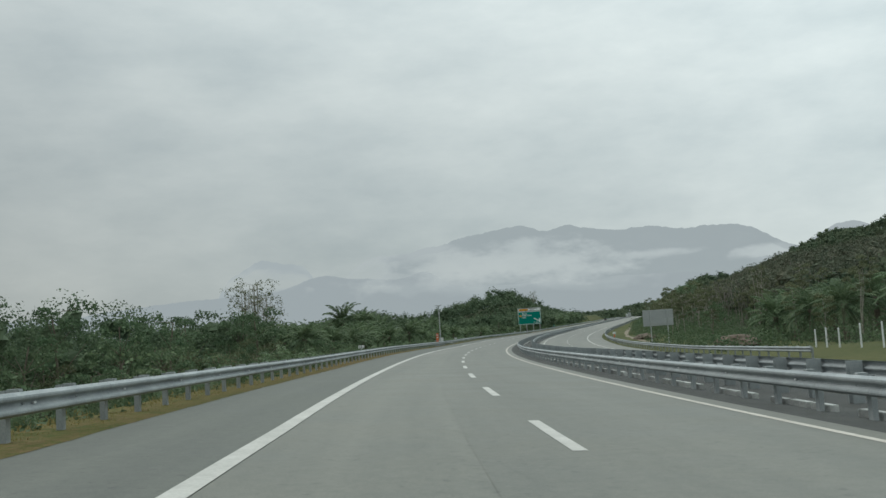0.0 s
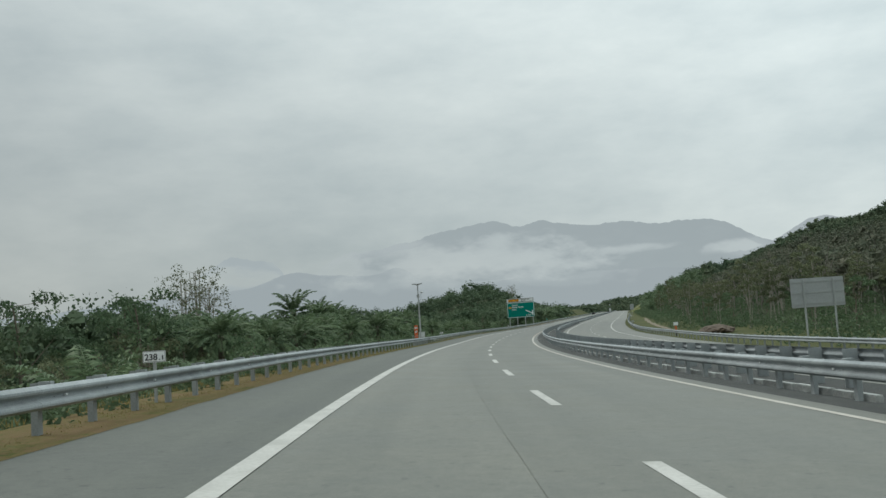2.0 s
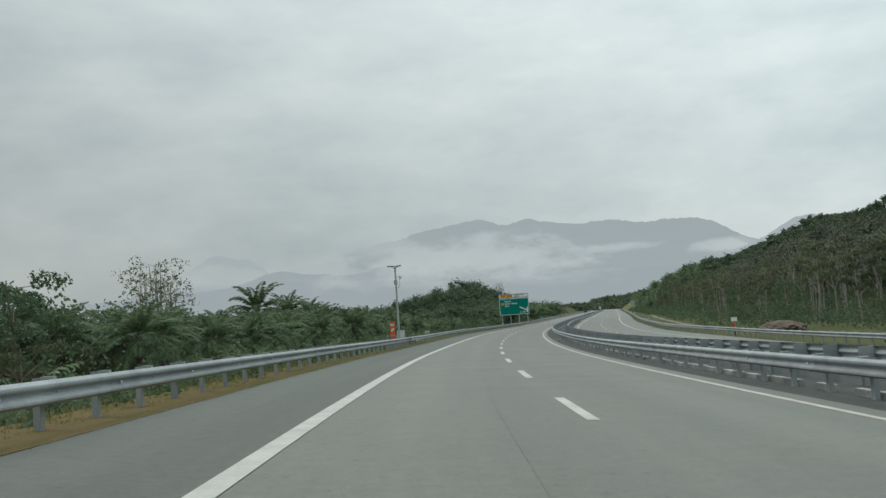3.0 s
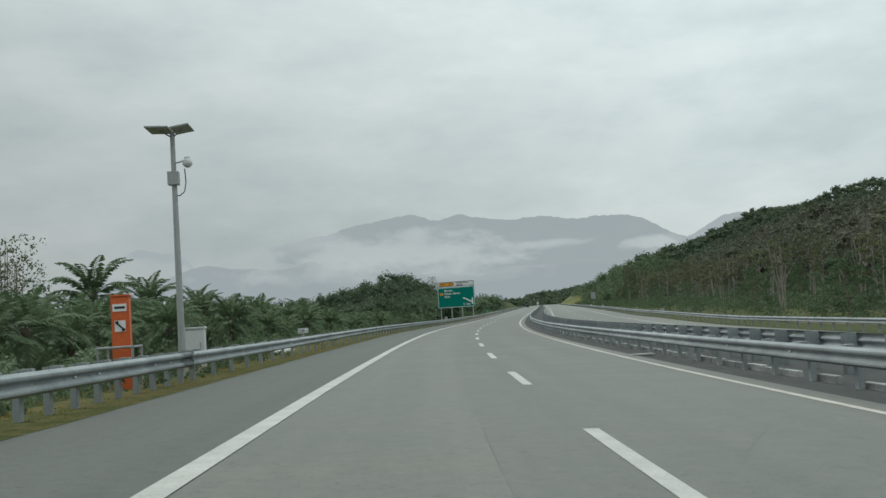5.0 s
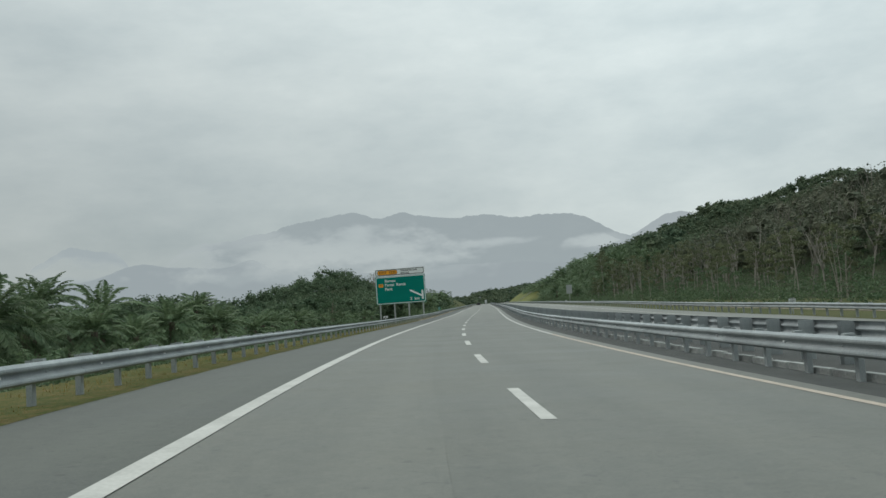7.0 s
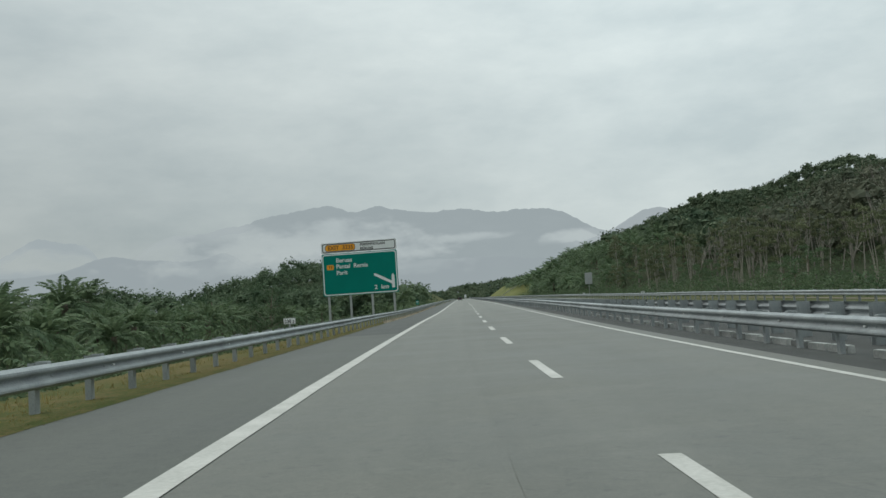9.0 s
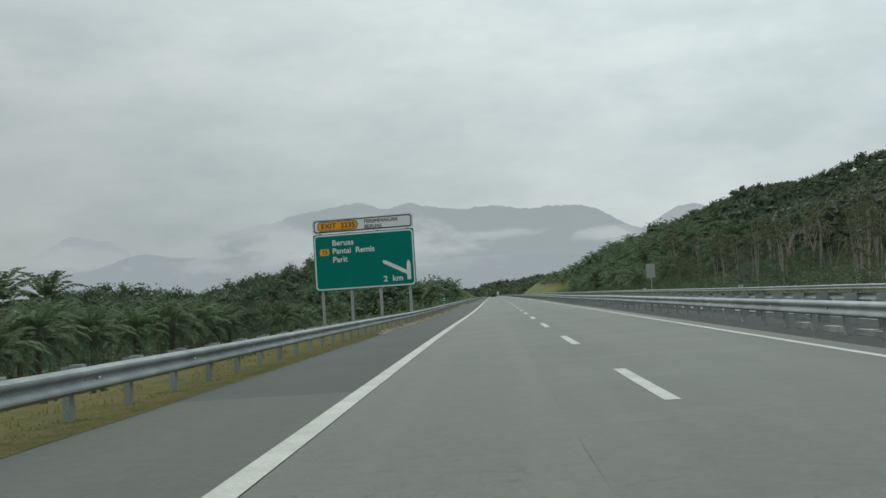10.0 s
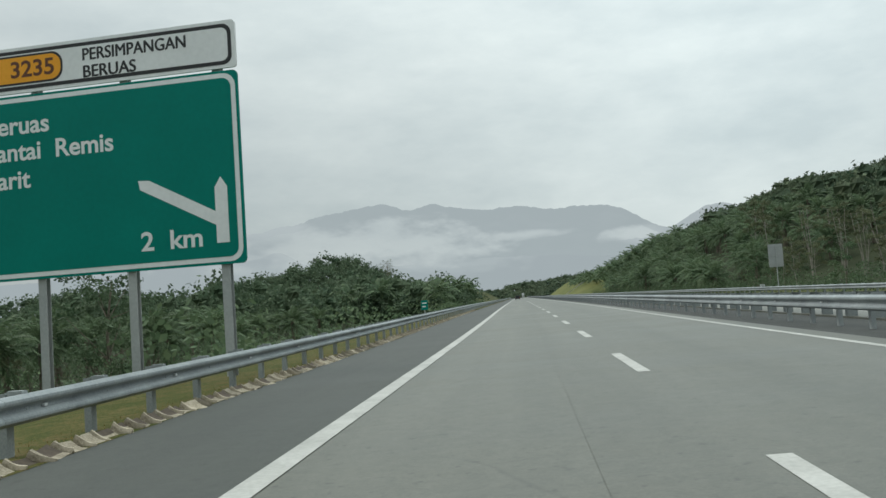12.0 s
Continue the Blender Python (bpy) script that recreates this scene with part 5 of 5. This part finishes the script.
def frond(verts, root, yaw, rise, length, gen, leaflets=15, width=1.0, blade=1.5):
    """One pinnate palm leaf: an arching midrib with hanging leaflets on both sides."""
    pts, p, ang = [], np.array(root, float), rise
    step = length / 7
    for i in range(8):
        pts.append(p.copy())
        p = p + step * np.array([math.cos(yaw) * math.cos(ang), math.sin(yaw) * math.cos(ang), math.sin(ang)])
        ang -= 0.035 + 0.06 * i
    pts = np.array(pts)
    cross = np.array([-math.sin(yaw), math.cos(yaw), 0])
    for i in range(7):
        w = 0.05 * (1 - i / 8)
        verts += [pts[i] - cross * w, pts[i] + cross * w, pts[i + 1] + cross * w * 0.8, pts[i + 1] - cross * w * 0.8]
    for k in range(leaflets):
        u = 0.16 + 0.82 * k / (leaflets - 1)
        f = u * 7
        i = min(6, int(f))
        q = pts[i] + (pts[i + 1] - pts[i]) * (f - i)
        along = (pts[i + 1] - pts[i]) / step
        reach = length * 0.185 * width * math.sin(math.pi * min(1, 0.18 + 0.8 * u)) ** 0.6
        for side in (-1, 1):
            tip = q + side * cross * reach * 0.8 + along * reach * 0.55 + np.array([0, 0, -reach * (0.25 + 0.35 * gen.random())])
            h = along * (blade / leaflets) * width * length / 4.5
            mid = (q + tip) / 2 + np.array([0, 0, 0.06])
            verts += [q - h, mid - h * 1.2, tip, mid + h * 1.2]


def oil_palm(height, seed, label, fronds=30, leaflets=13, blade=1.5):
    gen = np.random.default_rng(seed)
    thing = new("oil_palm")
    bm = bmesh.new()
    trunk_h = height - 3.6
    z, r = -1.0, 0.42
    while z < trunk_h:
        tube(bm, (0, 0, z), (0, 0, z + 0.62), r * 1.12, r * 0.94, 7)
        z += 0.6
    part("trunk", bm, BARK, thing)
    verts = []
    for k in range(fronds):
        u = k / (fronds - 1)
        frond(verts, (0, 0, trunk_h + 0.35 * u), k * 2.399 + gen.normal() * 0.2, -0.8 + 2.15 * u ** 0.75 + gen.normal() * 0.1, 5.0 + 1.0 * gen.random() - 0.5 * u, gen, leaflets=leaflets, width=1.12, blade=blade)
    share("crown", quads_mesh("crown", np.array(verts), PALM_LEAF), thing)
    return tagged(thing, label, "palm")


def plant(s, lat, scale, turn, sink=0.3):
    p = at(s, lat)
    return Matrix.Translation((p.x, p.y, ground_z(p.x, p.y) - sink)) @ Matrix.Rotation(turn, 4, "Z") @ Matrix.Scale(scale, 4)


def strew(kinds, places, group):
    """Plant each kind once and copy it to the other places."""
    first = {}
    for k, (s, lat, scale) in enumerate(places):
        kind = kinds[int(rng.integers(len(kinds)))]
        m = plant(s, lat, scale, rng.random() * 6.28)
        if kind not in first:
            first[kind] = kind
            kind.matrix_basis = m
            tagged(kind, group=group)
        else:
            c = copy_thing(kind, Matrix.Identity(4))
            c.matrix_basis = m
    for kind in kinds:
        if kind not in first:
            for o in (*kind.children_recursive, kind):
                bpy.data.objects.remove(o)


def scatter(s0, s1, lat0, lat1, gap, jitter=0.4, keep=1.0):
    out, row = [], 0
    lat = lat0
    while (lat <= lat1) if lat1 > lat0 else (lat >= lat1):
        s = s0 + (gap / 2 if row % 2 else 0)
        while s < s1:
            if rng.random() < keep:
                out.append((s + gap * jitter * rng.normal() * 0.5, lat + gap * jitter * rng.normal() * 0.4))
            s += gap
        lat += gap * 0.87 * (1 if lat1 > lat0 else -1)
        row += 1
    return out


# the palms that stand out above the rows: station, offset, scale
TALL_PALMS = [(237.9, -50.1, 1.31), (257.8, -51.3, 1.20), (323.5, -68.3, 1.26), (275.6, -39.9, 0.95), (322.6, -48.0, 0.88), (372.2, -58.2, 1.03), (290.2, -54.6, 1.08)]
# oil palms of the plantation: tall rows behind, young palms in front
palms = [oil_palm(13.0, 11, "tall oil palm with arching dark green fronds", 30, 18, 1.8), oil_palm(13.0, 12, "tall oil palm with arching dark green fronds", 28, 18, 1.8), oil_palm(13.0, 13, "tall oil palm with arching dark green fronds", 32, 18, 1.8)]
places = [(s, lat, (0.74 if lat > -44 else 0.84) * (1 - 0.14 * smooth(244, 262, s)) * (1 - 0.16 * smooth(283, 298, s) * (1 - smooth(340, 355, s))) * (1 - 0.27 * smooth(340, 385, s)) + 0.14 * rng.random()) for s, lat in scatter(150, 460, -32, -62, 9.6)]
places += [(346, -51, 0.98)] + TALL_PALMS
strew(palms, places[-142:], "tall oil palms of the plantation")
young = [oil_palm(5.8, 14, "young oil palm with drooping fronds", 22, 22, 1.1), oil_palm(6.8, 17, "young oil palm with drooping fronds", 22, 22, 1.1)]
places = [(s, lat, (0.7 + 0.3 * rng.random()) * (1 - 0.28 * smooth(276, 292, s))) for s, lat in scatter(60, 480, -19, -27, 8.4, keep=0.8)]
strew(young, places[:125], "young oil palms of the plantation")

# broadleaf trees and scrub trees among and behind the palms
broad = [
    limb_tree("broadleaf_tree", 11, 3.6, 0.3, 13, 190, 0.23, 21, LEAF, BARK, "dense dark green broadleaf tree"),
    limb_tree("broadleaf_tree", 9, 3.4, 0.25, 13, 190, 0.22, 22, LEAF, BARK, "dense dark green broadleaf tree"),
    limb_tree("broadleaf_tree", 7, 3.0, 0.15, 12, 190, 0.2, 23, LEAF_OLIVE, BARK, "bushy olive-green scrub tree"),
]
places = [(360, -36, 1.12), (372, -30.5, 1.02), (363.5, -35, 1.0)]
places += [(s, lat, 0.5 + 0.25 * rng.random()) for s, lat in scatter(-10, 140, -20, -32, 8.0, keep=0.6)]
places += [(s, lat, 1.0 + 0.3 * rng.random()) for s, lat in scatter(45, 155, -34, -60, 8.5, keep=0.6)]
places += [(s, lat, 0.5 + 0.3 * rng.random()) for s, lat in scatter(300, 470, -42, -72, 9.5, keep=0.3)]
places += [(s, -40 + 3 * math.sin(s), 1.0 + 0.18 * rng.random()) for s in range(72, 156, 9)]
strew(broad, places[:130], "broadleaf trees beside the plantation")
bare = [limb_tree("thin_leaved_tree", 29.5, 8.3, 0.45, 44, 15, 0.55, 31, LEAF_OLIVE, BARK_PALE, "tall sparse tree with few leaves on pale branches", forks=6, trunk_r=0.3, blob_r=0.2)]
strew(bare, [(940, -86, 0.68), (318, -109, 1.1), (322, -116, 1.04), (312, -103, 0.9), (205, -58, 0.5), (120, -50, 0.45)], "tall sparse trees")

# wooded hillside beyond the opposite carriageway
slender = [
    limb_tree("slender_tree", 15, 2.8, 0.52, 11, 125, 0.3, 41, LEAF_OLIVE, BARK_PALE, "slender forest tree with pale trunk and olive crown", trunk_r=0.19),
    limb_tree("slender_tree", 13, 2.9, 0.45, 11, 125, 0.3, 42, LEAF_OLIVE, BARK_PALE, "slender forest tree with pale trunk and olive crown", trunk_r=0.17),
    limb_tree("slender_tree", 16, 2.6, 0.6, 9, 80, 0.3, 43, LEAF_OLIVE, BARK_PALE, "thin-crowned forest tree with pale forked trunk", trunk_r=0.16, forks=3),
    limb_tree("slender_tree", 9, 3.2, 0.12, 11, 130, 0.3, 44, LEAF, BARK, "low bushy tree at the forest edge"),
]
places = [(s, lat, 0.45 + 0.24 * rng.random()) for s, lat in scatter(125, 452, 32, 52, 7.6, keep=0.9)]
places += [(454, 35.7, 0.85), (470, 38, 0.8)]
places += [(s, lat, 0.4 + 0.22 * rng.random()) for s, lat in scatter(10, 120, 36, 52, 8, keep=0.8)]
strew(slender, places[:210], "trees of the hillside forest")
hill_palms = [oil_palm(9.0, 15, "oil palm on the hillside"), oil_palm(8.0, 16, "oil palm on the hillside")]
places = [(s, lat, 0.62 + 0.26 * rng.random()) for s, lat in scatter(452, 660, 30, 58, 7.6, keep=0.9)]
places += [(s, lat, 0.65 + 0.25 * rng.random()) for s, lat in scatter(70, 125, 38, 52, 8.5, keep=0.6)]
strew(hill_palms, places[:165], "oil palms of the hillside")


def clump_trees(places, leaves, gen, tall=(7, 11), leaf=0.1, wide=0.34, lobes=5):
    """Rounded crowns of several lobes that overlap their neighbours; each lobe is a dense heart under a shell of leaves."""
    out = []
    core_r = 0.34 if lobes > 5 else 0.47 if lobes > 4 else 0.58
    sides, levels = (6, (-0.8, 0.0, 0.65, 1.35)) if lobes > 4 else (5, (-0.6, 0.25, 1.2))
    heart = np.array([[[math.cos(a + 0.5 * i) * math.cos(b), math.sin(a + 0.5 * i) * math.cos(b), math.sin(b)] for a in np.arange(sides) * 6.2832 / sides] for i, b in enumerate(levels)])
    each = max(4, leaves // (lobes + 1))
    for s, lat in places:
        p = at(s, lat)
        z = ground_z(p.x, p.y)
        h = tall[0] + (tall[1] - tall[0]) * gen.random() ** 1.4
        turn = gen.random() * 6.28
        cs, rs = [(p.x, p.y, z + h * (1 - 0.8 * wide))], [h * wide * 0.8]
        for i in range(lobes):
            a, off = turn + 6.28 * i / lobes + gen.normal() * 0.3, h * wide * (0.5 + 0.5 * gen.random())
            cs.append((p.x + off * math.cos(a), p.y + off * math.sin(a), z + h * (0.28 + 0.4 * gen.random())))
            rs.append(h * wide * (0.5 + 0.4 * gen.random()))
        for c, r in zip(cs, rs):
            core = np.asarray(c) + heart * (r * core_r, r * core_r, r * core_r * 0.93) * (0.7 + 0.6 * gen.random((len(levels), sides, 1)))
            nxt = np.roll(core, -1, axis=1)
            out.append(np.stack([core[:-1], nxt[:-1], nxt[1:], core[1:]], 2).reshape(-1, 3))
            d = gen.normal(size=(each, 3))
            d[:, 2] = np.where(d[:, 2] < -0.3, -d[:, 2] * 0.7, d[:, 2])
            d /= np.linalg.norm(d, axis=1, keepdims=True)
            rad = r * (0.6 + 0.46 * gen.random((each, 1)) ** 0.7)
            size = h * leaf * (0.7 + 0.9 * gen.random(each))
            out.append(cards(np.asarray(c) + d * rad * (1, 1, 0.9), d + 0.7 * gen.normal(size=(each, 3)), size, size * 0.75, gen))
    return np.concatenate(out)


def bare_boughs(places, gen, tall):
    """Thin pale stems that fork upwards through the crowns of the rubber trees."""
    out = []

    def stick(a, b, r0, r1):
        for k in range(3):
            t0, t1 = 2.094 * k, 2.094 * (k + 1)
            u0, u1 = np.array((math.cos(t0), math.sin(t0), 0)), np.array((math.cos(t1), math.sin(t1), 0))
            out.extend((a + u0 * r0, a + u1 * r0, b + u1 * r1, b + u0 * r1))

    for s, lat in places:
        p = at(s, lat)
        foot = np.array((p.x, p.y, ground_z(p.x, p.y) - 0.3))
        h = tall[0] + (tall[1] - tall[0]) * gen.random()
        fork = foot + np.array((gen.normal() * 0.3, gen.normal() * 0.3, h * (0.3 + 0.2 * gen.random())))
        stick(foot, fork, 0.13, 0.09)
        for _ in range(int(gen.integers(2, 5))):
            tip = fork + np.array((gen.normal() * 0.16 * h, gen.normal() * 0.16 * h, h * (0.4 + 0.25 * gen.random())))
            knee = fork * 0.5 + tip * 0.5 + np.array((gen.normal(), gen.normal(), 0)) * 0.25
            stick(fork, knee, 0.075, 0.05)
            stick(knee, tip, 0.05, 0.015)
            twig = tip + np.array((gen.normal() * 0.8, gen.normal() * 0.8, 0.9 * gen.random()))
            stick(knee, twig, 0.03, 0.012)
    return np.array(out)


def far_palms(places, gen):
    verts = []
    for s, lat in places:
        p = at(s, lat)
        top = ground_z(p.x, p.y) + 6.8 + 2.6 * gen.random()
        for k in range(12):
            frond(verts, (p.x, p.y, top), k * 2.399 + gen.random(), -0.3 + 1.5 * k / 11, 3.3 + 0.8 * gen.random(), gen, leaflets=7, width=1.7)
    return np.array(verts)


rubber = scatter(150, 425, 52, 118, 6.8)
tagged(new("rubber_trees", quads_mesh("rubber_trees", clump_trees(rubber, 330, np.random.default_rng(57), (7, 11), 0.042, 0.36), FOREST)), "grey-brown rubber trees covering the near hillside", "forest", kind="stuff")
tagged(new("rubber_boughs", quads_mesh("rubber_boughs", bare_boughs(scatter(165, 425, 40, 84, 8.0), np.random.default_rng(66), (6.5, 9.5)), BOUGH)), "thin pale stems and boughs of the rubber trees", "forest", kind="stuff")
hills = np.concatenate([
    clump_trees(scatter(10, 150, 52, 118, 7.2), 240, np.random.default_rng(67), (6.5, 10.5), 0.048, 0.38),
    clump_trees(scatter(425, 900, 58, 118, 7.8), 130, np.random.default_rng(51), (6.5, 10.5), 0.075, 0.4, 4),
    clump_trees(scatter(10, 300, 118, 170, 9.5) + scatter(300, 1000, 118, 245, 9.6) + scatter(900, 1000, 58, 118, 9), 60, np.random.default_rng(68), (6.5, 10.5), 0.11, 0.42, 3),
    clump_trees(scatter(420, 1000, 248, 330, 14) + scatter(1000, 1400, 70, 400, 15.5), 28, np.random.default_rng(55), (8, 11.5), 0.14, 0.56, 3)])
tagged(new("hillside_forest", quads_mesh("hillside_forest", hills, FOREST_DARK)), "dense dark green forest covering the hill", "forest", kind="stuff")
woods = np.concatenate([
    clump_trees(scatter(-30, 115, -46, -74, 9.0), 1500, np.random.default_rng(52), (10.5, 16), 0.018, 0.34, 7),
    clump_trees(scatter(115, 200, -46, -80, 9.0), 520, np.random.default_rng(75), (10.5, 15.5), 0.028, 0.34, 6),
    clump_trees(scatter(200, 300, -66, -92, 9.5), 300, np.random.default_rng(59), (9.5, 14.5), 0.034, 0.34, 6),
    clump_trees(scatter(300, 470, -64, -92, 10), 260, np.random.default_rng(58), (6.2, 10), 0.042, 0.36, 6),
    clump_trees(scatter(490, 660, -18, -34, 7.0), 430, np.random.default_rng(70), (9, 13.5), 0.036, 0.3),
    clump_trees(scatter(470, 800, -36, -88, 9.4), 300, np.random.default_rng(56), (9, 16), 0.046, 0.34, 6),
    clump_trees(scatter(800, 1000, -26, -50, 8), 50, np.random.default_rng(60), (2.5, 5), 0.12, 0.5, 3),
    clump_trees(scatter(800, 1080, -52, -84, 9), 60, np.random.default_rng(69), (5, 9), 0.09, 0.42, 4),
    clump_trees(scatter(780, 1060, -90, -185, 11), 190, np.random.default_rng(65), (8, 18), 0.06, 0.34, 6),
    clump_trees(scatter(680, 780, -165, -230, 10), 190, np.random.default_rng(74), (9, 15), 0.06, 0.36, 6)])
tagged(new("plantation_woods", quads_mesh("plantation_woods", woods, FOREST_GREEN)), "dark woods behind the plantation", "forest", kind="stuff")
end_woods = scatter(1260, 1440, -240, 320, 11)
tagged(new("far_woods", quads_mesh("far_woods", clump_trees(end_woods, 24, np.random.default_rng(53), (6, 9), 0.16, 0.72, 3), FOREST_DARK)), "distant wooded rise at the end of the road", "forest", kind="stuff")
far_rows = scatter(480, 640, -18, -40, 9.5, keep=0.8) + scatter(640, 900, 32, 58, 8.5)
tagged(new("far_oil_palms", quads_mesh("far_oil_palms", far_palms(far_rows, np.random.default_rng(54)), PALM_LEAF)), "rows of oil palms in the distance", "palms", kind="stuff")


def scrub(places, gen, tall, leaves, leaf):
    out = []
    for s, lat in places:
        p = at(s, lat)
        z = max(ground_z(p.x, p.y), at(s, lat, -0.35 - max(0, -lat - 9.2) * 0.46).z if -20 < lat < 0 else -99)
        h = tall * (0.5 + gen.random())
        out.append(blob_leaves([(p.x, p.y, z + h * 0.35), (p.x + gen.normal() * 0.27 * tall, p.y + gen.normal() * 0.27 * tall, z + h * 0.55)], [h * 0.6, h * 0.45], leaves // 2, leaf, gen, 0.9))
    return np.concatenate(out)


low = [p for p in scatter(-20, 330, -11.5, -21, 2.7, keep=0.9) if not (283 < p[0] and p[1] > -15.5) and not (p[0] > 312 and p[1] > -17.5)]
tagged(new("undergrowth", quads_mesh("undergrowth", scrub(low, np.random.default_rng(61), 2.2, 150, 0.12), LEAF)), "tangled undergrowth on the embankment", "shrubs", kind="stuff")
low = scatter(20, 420, -23, -46, 4.4)
tagged(new("plantation_scrub", quads_mesh("plantation_scrub", scrub(low, np.random.default_rng(64), 4.2, 120, 0.15), LEAF)), "shrubs between the palm rows", "shrubs", kind="stuff")
low = scatter(330, 590, -12, -20, 4.0) + scatter(590, 860, -18, -26, 4.5)
tagged(new("undergrowth_far", quads_mesh("undergrowth_far", scrub(low, np.random.default_rng(62), 2.4, 60, 0.24), LEAF)), "tangled undergrowth along the road", "shrubs", kind="stuff")
low = scatter(150, 166, 29, 35, 3.2, keep=0.9) + scatter(166, 330, 25.8, 35, 3.2, keep=0.95) + scatter(330, 640, 24, 33, 3.6, keep=0.9) + scatter(20, 150, 29, 36, 3.4, keep=0.9) + scatter(120, 430, 34, 54, 4.6) + [p for p in scatter(72, 124, 22.6, 29, 3.0) if not (85.5 < p[0] < 93 and p[1] < 26.5)]
tagged(new("forest_edge_scrub", quads_mesh("forest_edge_scrub", scrub(low, np.random.default_rng(63), 2.3, 84, 0.19), LEAF)), "scrub along the forest edge", "shrubs", kind="stuff")


# ---- verge grass: short tufts between the pavement and the embankment ----
def tufts(count, s0, s1, lat0, lat1, gen, tall):
    s = s0 + (s1 - s0) * gen.random(count)
    lat = lat0 + (lat1 - lat0) * gen.random(count)
    out = []
    for a, b in zip(s, lat):
        if noise.noise((a / 3.0, b / 1.2, 7)) < -0.2:
            continue
        up = -0.012 - 0.01 * min(1, -b - 6.4) if b > -7.2 else -0.02 - 0.055 * (-b - 7.2)
        p = np.array(at(a, b, up))
        for _ in range(3):
            t = gen.random() * 6.28
            h = tall * (0.4 + gen.random())
            side = np.array([math.cos(t), math.sin(t), 0]) * 0.012
            lean = np.array([-math.sin(t), math.cos(t), 0]) * h * gen.choice((-1, 1)) * (0.2 + 0.8 * gen.random())
            q = p + np.array([gen.normal() * 0.06, gen.normal() * 0.06, -0.006])
            out += [q - side, q + side, q + side * 0.3 + lean + (0, 0, h), q - side * 0.3 + lean + (0, 0, h)]
    return np.array(out)


blades = np.concatenate([tufts(15000, -8, 400, -7.9, -6.42, np.random.default_rng(71), 0.03), tufts(3000, -8, 285, -8.6, -7.7, np.random.default_rng(72), 0.1)])
tagged(new("verge_grass", quads_mesh("verge_grass", blades, TUFT)), "short dry tufts of rough grass along the verge", "grass", kind="stuff")
weeds = scatter(-12, 156, -7.95, -11.2, 1.15, keep=0.85) + scatter(156, 283, -9.7, -12.0, 1.15, keep=0.85) + scatter(283, 350, -11.4, -13.6, 1.2, keep=0.85)
tagged(new("verge_weeds", quads_mesh("verge_weeds", scrub(weeds, np.random.default_rng(73), 0.55, 50, 0.1), LEAF)), "low dark weeds behind the guardrail posts", "shrubs", kind="stuff")
